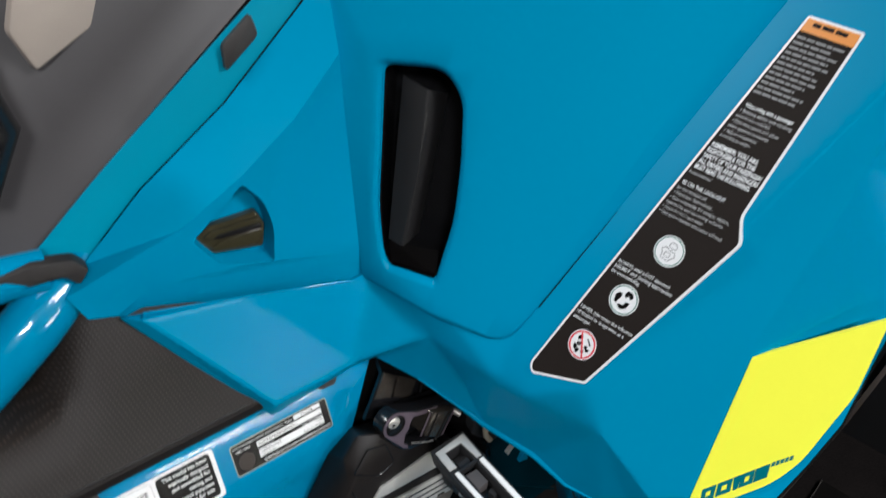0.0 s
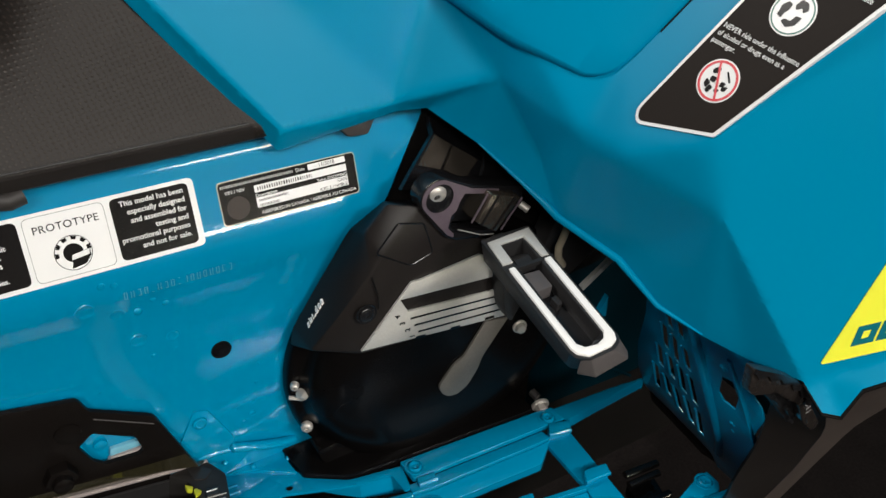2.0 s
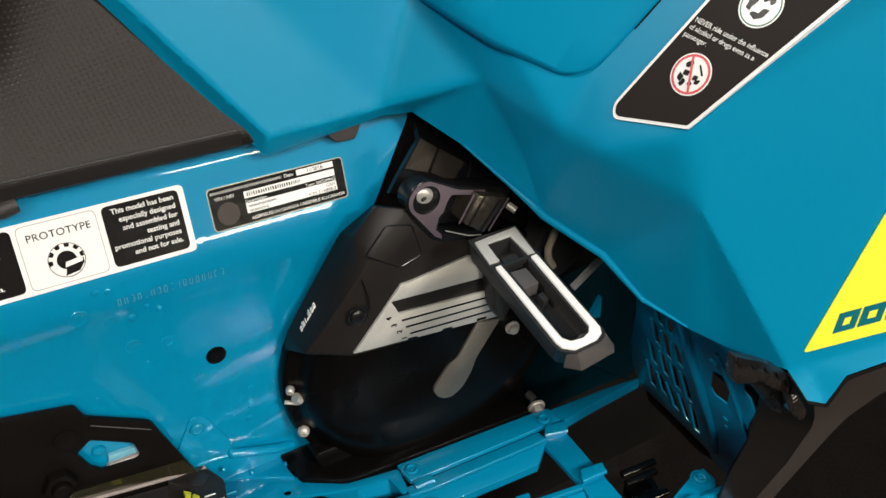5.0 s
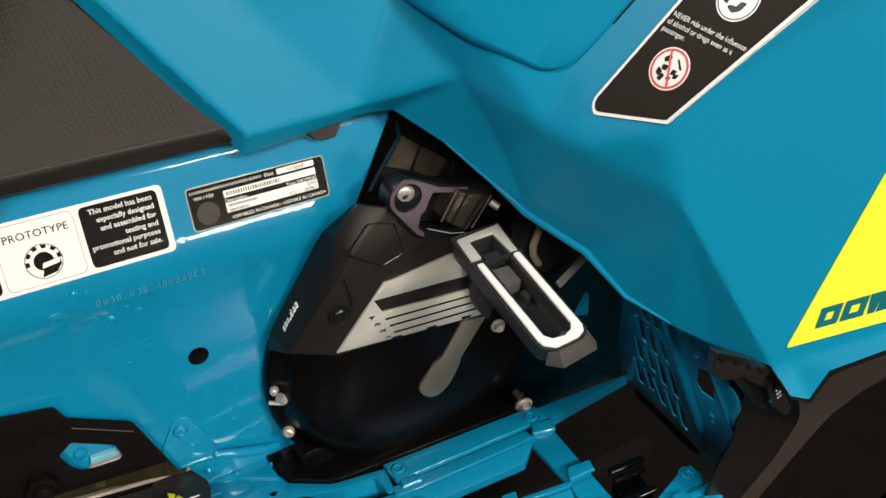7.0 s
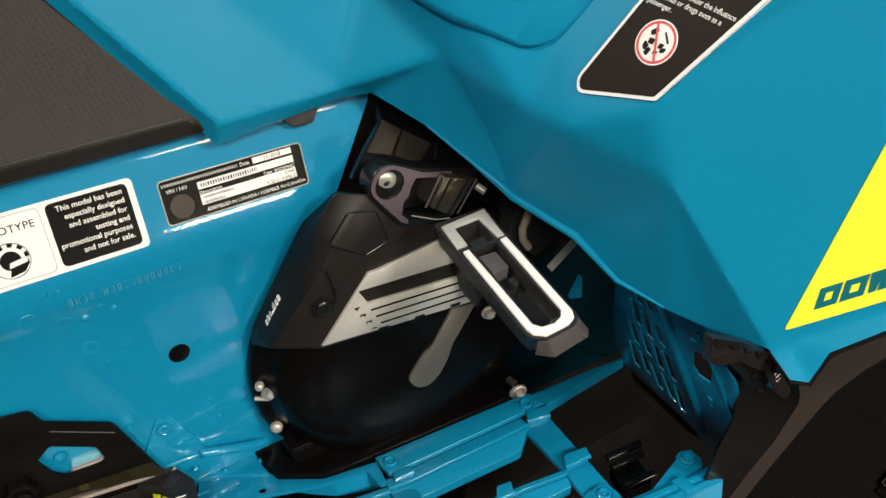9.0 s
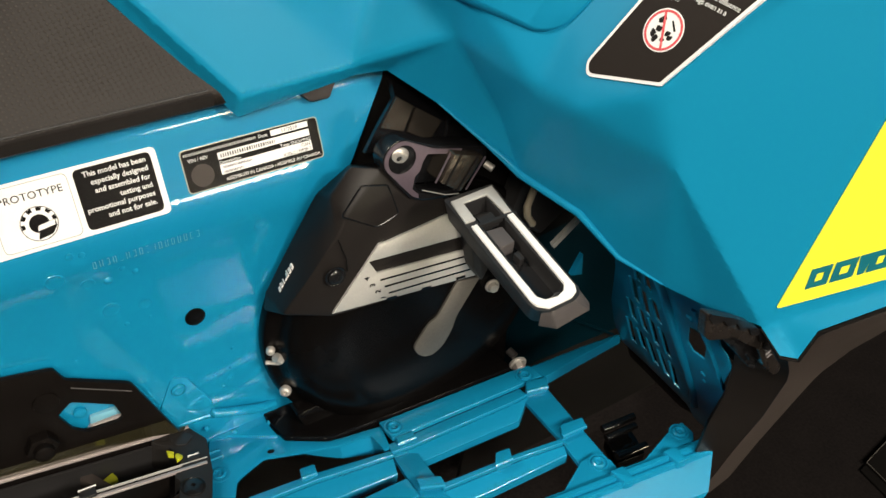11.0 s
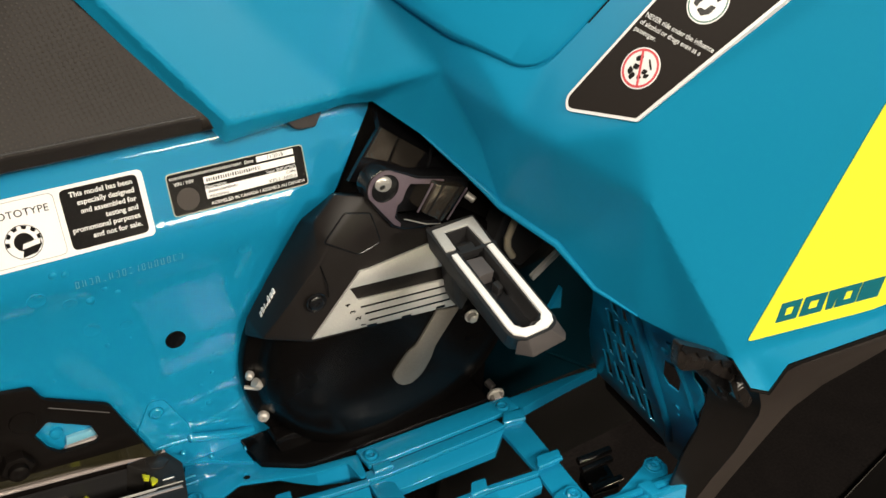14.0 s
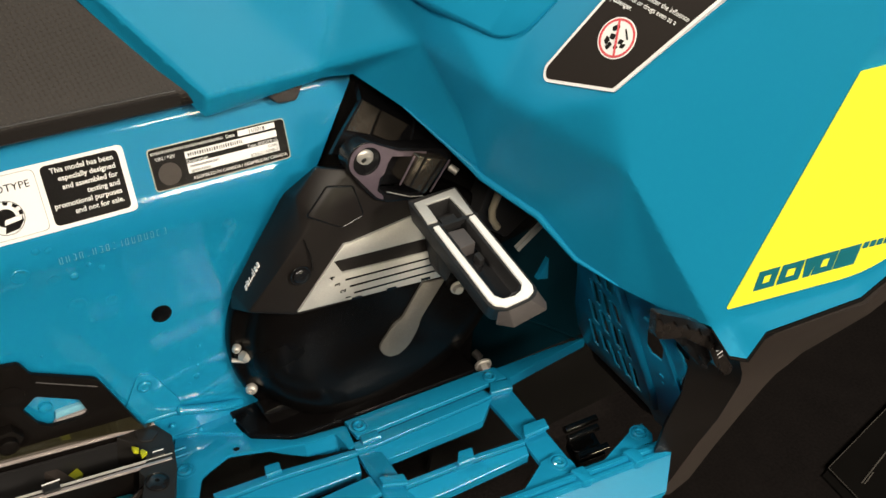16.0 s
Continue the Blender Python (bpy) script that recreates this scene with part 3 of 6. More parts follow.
for x0, y0, x1, y1 in ((0.0245, -0.0115, 0.0935, -0.0066), (0.0650, -0.0050, 0.0935, -0.0010), (0.0245, -0.0222, 0.0935, -0.0152)):
    part("white_strip", slab(BAND, [(x0, y0), (x1, y0), (x1, y1), (x0, y1)], 0.0006, 0.0008), WHITE, vin)
part("seal_dot", turned(BAND, [(0.0080, 0.0006), (0.0080, 0.0008), (0, 0.0009)], 30, 0.0115, -0.0190), GUARD, vin, "dark round seal")
bars("print_bar", BAND, [(0.0015, -0.0040, 0.052, 0.0019)], 0.0009, GREYPRINT, vin, word=(0.30, 0.46), gap=0.34)
bars("print_bar", BAND, [(0.0265, -0.0103, 0.040, 0.0026), (0.0265, -0.0182, 0.021, 0.0017), (0.0265, -0.0216, 0.014, 0.0017)], 0.0010, INK, vin, word=(0.22, 0.40), gap=0.36)
for words, a, b, s, mat, al in (("Date", 0.0555, -0.0042, 0.0036, WHITE, "LEFT"), ("11/2018", 0.0790, -0.0043, 0.0040, INK, "CENTER"),
                                ("VIN / NIV", 0.0035, -0.0085, 0.0036, WHITE, "LEFT"), ("Description", 0.0245, -0.0148, 0.0034, WHITE, "LEFT"),
                                ("Type: SNO/MNG", 0.0935, -0.0148, 0.0034, WHITE, "RIGHT"), ("CAN", 0.0925, -0.0182, 0.0034, INK, "RIGHT"),
                                ("ICES-2 / NMB-2", 0.0925, -0.0218, 0.0034, INK, "RIGHT"),
                                ("ASSEMBLED IN CANADA / ASSEMBLE AU CANADA", 0.0265, -0.0270, 0.0033, WHITE, "LEFT")):
    lettering("print", words, s, BAND.matrix(a, b, 0.0011), mat, vin, al, 0.97)
# dark rubber tab under the panel's edge
bm = slab(Plane((0, 0.002, 0.620), (1, 0, 0), (0, 0.29, 0.957)), rounded([(0.087, 0.004), (0.096, -0.0065), (0.111, -0.0075), (0.118, 0.003), (0.118, 0.014), (0.087, 0.014)], 0.002), 0, 0.006, 0.001)
part("rubber_tab", bm, RUBBER, sled, "small dark rubber tab")

# ---- seat ----
bm = bmesh.new()
cut = [(0.004, 0.629), (-0.0055, 0.6295), (-0.0085, 0.632), (-0.0085, 0.6395), (-0.0065, 0.6435), (0.001, 0.655), (0.016, 0.690), (0.032, 0.725),
       (0.048, 0.757), (0.068, 0.785), (0.10, 0.80), (0.20, 0.81)]
rows = []
for y, z in cut:
    row = []
    for x in (-0.75, -0.6, -0.45, -0.32, -0.22, -0.17, -0.14, -0.12, -0.10, -0.08, -0.06, -0.03, 0.02, 0.045):
        # the cushion is lowered here so that the frame member shows to the camera
        keep = 0.12 + 0.88 * min(1.0, max(0.0, (x + 0.125) / 0.055))
        row.append(bm.verts.new((x, y, (z if z < 0.69 else 0.69 + (z - 0.69) * keep) + 0.02 * max(0, -x - 0.25))))
    rows.append(row)
for ra, rb in zip(rows, rows[1:]):
    for k in range(len(ra) - 1):
        bm.faces.new((ra[k], ra[k + 1], rb[k + 1], rb[k]))
seat = part("seat", bm, SEAT, sled, "black textured vinyl seat side", smooth=60)
bm = tube([(-0.7, -0.0072, 0.6430), (-0.3, -0.0072, 0.6427), (0.024, -0.0072, 0.6427)], 0.0008, 8)
part("seam_piping", bm, BLACK, seat)
bm = swept([(0.0, 0.0), (-0.0012, 0.0010), (-0.0012, 0.0088), (0.0, 0.0098)], (-0.62, -0.0084, 0.6312), (0.026, -0.0084, 0.6312), (0, 1, 0), (0, 0, 1))
part("seat_band", bm, COVERBLACK, seat, "smooth dark band along the seat's lower edge", smooth=40)
bm = tube([(-0.138, -0.004, 0.627), (-0.123, -0.008, 0.626), (-0.116, -0.006, 0.627)], 0.006, 10)
part("seat_clip", bm, RUBBER, seat)

# ---- blue tube beside the seat and its trim ----
bm = tube([(-0.27, 0.090, 0.615), (-0.20, 0.078, 0.678), (-0.140, 0.064, 0.731), (-0.112, 0.0615, 0.753), (-0.085, 0.070, 0.769), (-0.050, 0.088, 0.786)], 0.0240, 24)
part("frame_tube", bm, PAINT, sled, "glossy blue rounded frame member")
bm = tube([(-0.30, 0.085, 0.715), (-0.165, 0.075, 0.790), (-0.118, 0.068, 0.797), (-0.090, 0.064, 0.795)], 0.017, 16)
part("frame_tube", bm, PAINT, sled, "glossy blue rounded frame member")
KNOB = Plane((0.012, 0.019, 0.794), (1, -0.25, 0), (0, 0, 1))
bm = slab(Plane((-0.1, 0.052, 0.79), (1, -0.2, 0), (0, 0, 1)), rounded([(-0.060, 0.013), (0.0, 0.020), (0.028, 0.016), (0.037, 0.005), (0.028, -0.006), (0.018, 0.004), (-0.06, 0.0)], 0.003), -0.01, 0.004, 0.0015)
part("rubber_trim", bm, RUBBER, sled, "brownish black rubber trim")

# ---- upper side panel ----
LAB = Plane((0.209, -0.160, 0.676), (-0.01019, -0.95522, -0.29572), (0.53774, -0.25457, 0.80376))  # the label's face
A0, A1 = Vector((0.148, -0.008, 0.738)), Vector((0.150, 0.000, 0.985))
B0, B1 = LAB.at(-0.0285, -0.003, 0.0012), LAB.at(-0.0220, 0.3507, 0.0012)
RULE_N = (A1 - A0 + B1 - B0).cross(B0 - A0 + B1 - A1).normalized()
if RULE_N.x > 0:
    RULE_N = -RULE_N


def ruled(u, v, h=0.0):
    low, high = A0.lerp(B0, u), A1.lerp(B1, u)
    return low.lerp(high, v) + RULE_N * h


VENT = rounded([(0.115, 0.735), (0.282, 0.740), (0.355, 0.655), (0.411, 0.445), (0.458, 0.265), (0.474, 0.066), (0.190, 0.036), (0.145, 0.080), (0.112, 0.225)],
               [0.03, 0.05, 0.06, 0.05, 0.05, 0.025, 0.03, 0.05, 0.1], 5)
bm = bmesh.new()
outer = rounded([(0.0, -0.058), (0.12, -0.050), (0.54, -0.026), (0.91, 0.004), (0.985, 0.028), (1.0, 0.10), (1.0, 1.35), (-0.03, 1.30), (-0.01, 0.6), (-0.002, 0.1)], [0, 0.03, 0.05, 0.03, 0.04, 0.05, 0, 0, 0, 0], 4)
# a swelling rim round the vent, then the open field
rim = [(0.30 + (u - 0.30) * 1.18, 0.39 + (v - 0.39) * 1.07) for u, v in VENT]
field = [(u, v) for u in np.linspace(0.06, 0.94, 12) for v in np.linspace(0.0, 1.25, 16)]
field = [q for q in field if not inside(q, [(0.30 + (u - 0.30) * 1.22, 0.39 + (v - 0.39) * 1.10) for u, v in VENT])]
for ring in (outer, rim, field):
    for u, v in ring:
        bm.verts.new((u, v, 0))
fill_holed(bm, [outer, rim], field)
ring1 = [v for v in bm.verts][len(outer):len(outer) + len(rim)]
# rolled edge along the panel's lower and front border
edge0 = list(bm.verts)[:len(outer)]
for grow, drop in ((0.013, -0.0014), (0.024, -0.0065)):
    edge1 = []
    for u, v in outer:
        low, front = max(0.0, min(1.0, (0.03 - v) / 0.05)), max(0.0, min(1.0, (u - 0.90) / 0.09))
        edge1.append(bm.verts.new((u + grow * front, v - grow * low, drop * max(low, front))))
    for i in range(len(outer)):
        j = (i + 1) % len(outer)
        if (edge0[i].co - edge1[i].co).length > 1e-6 and (edge0[j].co - edge1[j].co).length > 1e-6:
            bm.faces.new((edge0[i], edge0[j], edge1[j], edge1[i]))
    edge0 = edge1
bmesh.ops.delete(bm, geom=[v for v in bm.verts if not v.link_faces and v not in ring1], context="VERTS")
prev = ring1
for k, (f, h) in enumerate(((0.60, -0.0008), (0.25, -0.0030), (0.0, -0.0062))):
    cur = []
    for (ru, rv), (vu, vv) in zip(rim, VENT):
        v = bm.verts.new((vu + (ru - vu) * f, vv + (rv - vv) * f, h))
        cur.append(v)
    for i in range(len(cur)):
        j = (i + 1) % len(cur)
        bm.faces.new((prev[i], prev[j], cur[j], cur[i]))
    prev = cur
for v in bm.verts:
    v.co = ruled(v.co.x, v.co.y, v.co.z)
bmesh.ops.recalc_face_normals(bm, faces=bm.faces)
if sum(f.normal.dot(RULE_N) * f.calc_area() for f in bm.faces) < 0:
    bmesh.ops.reverse_faces(bm, faces=bm.faces)
thicken(bm, 0.003)
upper = part("upper_side_panel", bm, SHELL, sled, "blue moulded knee panel with vent opening", smooth=50)

# thin black tube that paints the shade in the seam
part("gap_shade_line", tube([ruled(1.016, v, -0.0012) for v in (0.13, 0.3, 0.6, 0.9, 1.25)], 0.0006, 8), GLOSSBLACK, upper, "black line painting the shade in the panel's gap")

# black duct behind the vent
bm = bmesh.new()
prev = None
for f, h in ((1.02, -0.004), (1.0, -0.020), (0.92, -0.045)):
    cur = [bm.verts.new(ruled(0.30 + (u - 0.30) * f, 0.39 + (v - 0.39) * f, h)) for u, v in VENT]
    if prev:
        for i in range(len(cur)):
            j = (i + 1) % len(cur)
            bm.faces.new((prev[i], prev[j], cur[j], cur[i]))
    prev = cur
bm.faces.new(prev)
duct = part("air_duct", bm, GLOSSBLACK, sled, "black air duct inside the panel vent", smooth=50)
bm = bmesh.new()
fin = [(0.165, 0.70, -0.012), (0.165, 0.12, -0.012), (0.255, 0.12, -0.007), (0.262, 0.40, -0.005), (0.250, 0.665, -0.008), (0.30, 0.64, -0.034), (0.31, 0.15, -0.034)]
fv = [bm.verts.new(ruled(*q)) for q in fin]
for f in ((0, 1, 2, 3, 4), (4, 3, 2, 6, 5)):
    bm.faces.new([fv[i] for i in f])
bmesh.ops.bevel(bm, geom=[e for e in bm.edges if len(e.link_faces) == 2], offset=0.003, segments=3, affect="EDGES", profile=0.5)
part("duct_fin", bm, BLACK, duct, "black curved duct fin")
bm = bmesh.new()
sill = [(0.17, 0.115, -0.010), (0.20, 0.055, -0.004), (0.47, 0.085, -0.004), (0.44, 0.150, -0.012)]
bm.faces.new([bm.verts.new(ruled(*q)) for q in sill])
thicken(bm, 0.004)
part("duct_sill", bm, DRUM, duct)

# knob facet, its upper chamfer and its lower bevel
KOPEN = rounded([(0.043, 0.0445), (0.058, 0.0265), (0.0640, 0.002), (0.0604, -0.0313), (0.0160, -0.0213), (-0.0020, 0.0050)], [0.004, 0.008, 0.01, 0.004, 0.008, 0.004], 4)
ridge = [ruled(-0.0012, 0.030), ruled(-0.002, 0.1), ruled(-0.01, 0.6), ruled(-0.022, 1.0)]
kout = [(-0.1008, -0.0165), (-0.0897, -0.0402), (-0.0685, -0.0437), (-0.0425, -0.0275)] + [KNOB.flat(p) for p in ridge] + [(0.1312, 0.1357), (0.0901, 0.0897), (0.0439, 0.0519), (-0.0099, 0.0178)]
bm = bmesh.new()
for ring in (kout, KOPEN):
    for q in ring:
        bm.verts.new(KNOB.at(*q))
fill_holed(bm, [kout, KOPEN])
vs = list(bm.verts)
ko = vs[:len(kout)]
kh = vs[len(kout):]
for v, p in zip(ko[4:8], ridge):
    v.co = p
ext = {n: bm.verts.new(p) for n, p in {
    "l0": (-0.085, 0.050, 0.774), "l1": (-0.0635, 0.0595, 0.7902), "l2": (-0.0101, 0.0526, 0.8391), "l3": (0.0623, 0.0354, 0.8958), "l4": (0.1265, 0.0189, 0.9609), "l5": (0.1625, 0.0146, 0.9951),
    "g0": (-0.0345, 0.0500, 0.7310), "g1": (0.0472, 0.0300, 0.7190), "g2": tuple(ruled(0.012, -0.090, -0.0060))}.items()}
bm.faces.new((ko[0], ko[11], ext["l1"], ext["l0"]))
bm.faces.new((ko[11], ko[10], ext["l2"], ext["l1"]))
bm.faces.new((ko[10], ko[9], ext["l3"], ext["l2"]))
bm.faces.new((ko[9], ko[8], ext["l4"], ext["l3"]))
bm.faces.new((ko[8], ko[7], ext["l5"], ext["l4"]))
bm.faces.new((ko[2], ext["g0"], ko[3]))
bm.faces.new((ext["g0"], ext["g1"], ko[4], ko[3]))
bm.faces.new((ext["g1"], ext["g2"], ko[4]))
# recess of the latch
low = [bm.verts.new(KNOB.at(0.032 + (a - 0.032) * 0.88, 0.008 + (b - 0.008) * 0.88, -0.017)) for a, b in KOPEN]
for i in range(len(kh)):
    j = (i + 1) % len(kh)
    bm.faces.new((kh[i], kh[j], low[j], low[i]))
bm.faces.new(low)
part("latch_panel", bm, SHELL, sled, "blue panel facet with recessed latch", smooth=25)
bm = slab(KNOB, rounded([(0.0002, 0.0018), (0.0122, 0.0096), (0.0534, 0.0142), (0.0590, 0.0012), (0.0552, -0.0190), (0.0128, -0.0155)], 0.003), -0.018, -0.0085, 0.002)
latch = part("panel_latch", bm, SMOKE, sled, "dark smoked plastic quarter-turn latch")
for q, h in (([(0.0075, 0.0018), (0.0140, 0.0062), (0.0530, 0.0100), (0.0545, 0.0048), (0.0200, 0.0020), (0.0145, -0.0012)], -0.0064), ([(0.0120, -0.0098), (0.0215, -0.0040), (0.0560, -0.0022), (0.0535, -0.0150), (0.0150, -0.0128)], -0.0068)):
    part("latch_rib", slab(KNOB, rounded(q, 0.002), -0.0086, h, 0.0008), SMOKE, latch)
part("latch_slot", slab(KNOB, rounded([(0.0150, -0.0018), (0.0200, 0.0008), (0.0550, 0.0036), (0.0560, -0.0012), (0.0225, -0.0032)], 0.001), -0.0086, -0.0082, 0.0002), GLOSSBLACK, latch, "dark groove across the latch")

# top trim strip and grey tank cover behind it
bm = shell([(-0.0636, 0.0645, 0.7872), (-0.0092, 0.0577, 0.8377), (0.0632, 0.0404, 0.8943), (0.1265, 0.0240, 0.9589), (0.1728, 0.0126, 1.0075),
            (-0.1003, 0.0778, 0.7964), (-0.0401, 0.0701, 0.8485), (0.0282, 0.0540, 0.9083), (0.0945, 0.0366, 0.9661), (0.1420, 0.0251, 1.0106)],
           [(0, 1, 6, 5), (1, 2, 7, 6), (2, 3, 8, 7), (3, 4, 9, 8)], bevel=0)
part("top_trim", bm, TRIM, sled, "flat blue trim strip along the panel")
PAD = Plane((0.0679, 0.0376, 0.9400), (1, -0.25, 0), (0, 0.1, 1))
bm = slab(PAD, rounded([(0.0, 0.0), (0.0, -0.020), (0.029, 0.004), (0.025, 0.021)], 0.004), -0.006, 0.002, 0.001)
part("trim_pad", bm, RUBBER, sled, "dark grey rounded pad in the trim")
bm = bmesh.new()
tank = []
for d, h in ((0.0, 0.0), (0.004, 0.006), (0.010, 0.012), (0.020, 0.040), (0.034, 0.080), (0.060, 0.115), (0.11, 0.145), (0.20, 0.160)):
    tank.append([bm.verts.new(Vector((-0.2156, 0.1183, 0.6851)).lerp(Vector((0.2044, 0.0203, 1.0631)), t) + Vector((-0.55 * h, d, 0.80 * h))) for t in (0, 0.2, 0.4, 0.6, 0.8, 1.0)])
for ra, rb in zip(tank, tank[1:]):
    for k in range(5):
        bm.faces.new((ra[k], ra[k + 1], rb[k + 1], rb[k]))
part("tank_cover", bm, TANK, sled, "dark grey plastic tank cover", smooth=60)
# pale slab placed to fit the camera's view; its real counterpart is unidentified
part("pale_view_slab", slab(Plane((0.0044, 0.0903, -0.0049), (1, 0, 0), (0, 0, 1)), rounded([(-0.068, 0.970), (-0.056, 0.940), (0.020, 0.978), (0.02, 1.03), (-0.05, 1.02)], 0.004), -0.01, 0.0, 0.002), BEIGE, sled, "pale beige slab placed to fit the view above the tank cover")
bm = tube([(-0.14, 0.10, 0.99), (-0.105, 0.085, 0.955), (-0.093, 0.08, 0.905), (-0.12, 0.08, 0.86)], 0.018, 14)
part("control_lever", bm, GLOSSBLACK, sled, "black plastic control part")

# ---- lower side panel ----
# working plane of the yellow face
yn = Vector((-0.66, -0.74, 0.13)).normalized()
YEL = Plane(Vector((0.282, -0.286, 0.546)) + yn * 0.004, (0.746, -0.666, 0), yn.cross(Vector((0.746, -0.666, 0))))
V = {
    "f1": (-0.0534, 0.0370, 0.7472), "ft": (0.041, -0.010, 0.620), "nl": (0.130, -0.013, 0.6315), "nt": (0.1535, -0.014, 0.6295),
    "f1i": (-0.0403, 0.0255, 0.7445), "fti": (0.041, -0.019, 0.638), "nli": (0.124, -0.021, 0.642),
    "g0": (-0.0352, 0.0345, 0.7440), "g1": (0.0445, 0.0150, 0.7337), "gr": (0.1363, -0.0075, 0.7206), "g2": tuple(ruled(0.06, -0.040, -0.0085)), "g3": tuple(ruled(0.5, 0.002, -0.0085)), "g4": (0, 0, 0),
    "s0": (0.1822, -0.0612, 0.6650), "s1": (0.2020, -0.0865, 0.6142), "qa": (0.1949, -0.1332, 0.6531), "qb": (0.1986, -0.1666, 0.6526), "rm": (0.2055, -0.0945, 0.5782), "e1": (0.1755, -0.050, 0.6125), "e2": (0.1955, -0.080, 0.5895), "ro": (0.2115, -0.104, 0.5700),
    "e3": (0.2212, -0.1593, 0.5649), "e4": (0.2319, -0.1911, 0.5430), "e5": (0.2438, -0.2229, 0.5361), "e6": (0.2596, -0.2496, 0.5298),
    "wl": (0.206, -0.168, 0.669), "wr": (0.222, -0.213, 0.676), "r2": (0.271, -0.284, 0.5330), "r3": (0.2749, -0.3003, 0.5187), "pl": (0.2845, -0.3070, 0.5169),
    "be": (0.2933, -0.3090, 0.5377), "bf": (0.3338, -0.3386, 0.5703), "yc": (0.281, -0.288, 0.538), "yf": (0.338, -0.331, 0.577),
    "bg": (0.360, -0.346, 0.603), "bh": (0.378, -0.357, 0.642), "bi": (0.415, -0.380, 0.74), "bj": (0.45, -0.40, 0.86), "bk": (0.50, -0.43, 1.0),
    "st": (0.357, -0.238, 0.974), "su": (0.400, -0.268, 1.05), "lt": (0.408, -0.303, 0.955), "lu": (0.46, -0.34, 1.04), "wm": (0.2274, -0.2265, 0.6353), "ka": (0.3215, -0.2960, 0.7105), "kb": (0.3829, -0.3256, 0.8637), "kc": (0.455, -0.370, 1.02),
}
for n, a, b in (("g4", -0.0300, 0.014), ("st", -0.0205, 0.352), ("su", -0.0205, 0.45), ("wl", 0.0040, -0.0120), ("wr", 0.0490, 0.0180), ("lt", 0.0790, 0.3450), ("lu", 0.0880, 0.44)):
    V[n] = tuple(LAB.at(a, b, -0.0010))
for n in ("bg", "bh", "yf", "yc", "r2", "wm", "ka"):
    V[n] = tuple(YEL.at(*YEL.flat(V[n]), -0.0004))
for n, h in (("bi", -0.024), ("bj", -0.046), ("bk", -0.060), ("kb", -0.003), ("kc", -0.006)):
    V[n] = tuple(YEL.at(*YEL.flat(V[n]), h))
names = list(V)
FACES = ["f1 f1i fti ft", "ft fti nli nl", "f1 g0 f1i", "g0 g1 fti f1i", "g1 gr nli fti", "gr g2 nli", "nl nli nt",
         "g2 s0 e1 nt nli", "g2 g3 s0", "g3 qa s0", "s0 qa s1", "g3 g4 qa", "g4 wl qb qa", "s0 s1 e2 e1", "s1 rm e2", "qa qb e3 ro rm s1", "wl wr qb", "qb wr wm e4 e3", "wm r2 e6 e5 e4",
         "g4 st lt wr wl", "st su lu lt", "wr lt kb ka wm", "wm ka bh bg yf yc r2", "ka kb bi bh", "lt lu kc kb", "kc bk bj bi kb", "r2 yc pl r3", "yc yf bf be pl", "yf bg bf"]
CRISP = "s1 rm,f1 f1i,f1i fti,fti ft,fti nli,nli nt,nli nl,yc yf,yf bg,r2 yc,yc pl,yf bf,ka kb,f1i g0,g0 g1,g1 gr,gr g2,g2 g3,g3 g4,g4 st,s0 s1"
bm = moulded([V[n] for n in names], [[names.index(n) for n in f.split()] for f in FACES], [[names.index(n) for n in e.split()] for e in CRISP.split(",")], (0.6, 0.7, -0.1),
             half=[[names.index(n) for n in e.split()] for e in "wm r2".split(",")])
lower = part("lower_side_panel", bm, SHELL, sled, "blue faceted lower side panel", smooth=60)
# dark edge trim along the panel's lower rim
bm = tube([Vector(V[n]) + Vector((0.0008, -0.0002, -0.0022)) for n in ("r2", "r3", "pl", "be", "bf", "bg", "bh", "bi", "bj")], 0.0014, 10)
part("edge_seal", bm, MATBLACK, lower, "thin black edge seal")
part("rolled_edge", tube([Vector(V[n]) + Vector((-0.0006, -0.0006, 0.0012)) for n in ("e1", "e2", "rm", "ro", "e3", "e4", "e5")], 0.0032, 14, [0.25, 0.5, 0.9, 1.0, 1.0, 0.6, 0.2]), SHELL, lower, "rolled blue rim")
part("panel_lip", tube([V["f1i"], V["g0"], V["g1"], V["gr"]], 0.0011, 10), PAINT, lower, "thin glossy blue rolled edge")

# ---- unseen lid and sheets added to keep light out of the engine bay ----
bm = slab(Plane((0, 0, 1.05), (1, 0, 0), (0, 1, 0)), [(0.16, 0.01), (0.46, -0.25), (0.47, -0.35), (0.52, -0.42), (1.2, -0.42), (1.2, 0.42), (0.16, 0.42)], -0.012, 0.0, 0.004)
part("bay_light_lid", bm, SHELL, sled, "unseen blue lid added to keep light out of the bay")
bm = box((0.535, -0.37, 0.50), (0.56, 0.42, 1.055), 0.005)
part("bay_light_block", bm, BLACK, sled, "black sheet added to keep light out of the bay")
bm = box((0.30, 0.05, 0.62), (0.54, 0.07, 1.055), 0.003)
part("bay_light_block", bm, BLACK, sled)

# ---- yellow decal ----
pts = [YEL.flat(p) for p in ((0.2785, -0.2850, 0.5465), (0.338, -0.330, 0.5835), (0.356, -0.342, 0.607), (0.371, -0.350, 0.640), (0.385, -0.359, 0.672), (0.400, -0.365, 0.742), (0.324, -0.295, 0.707))]
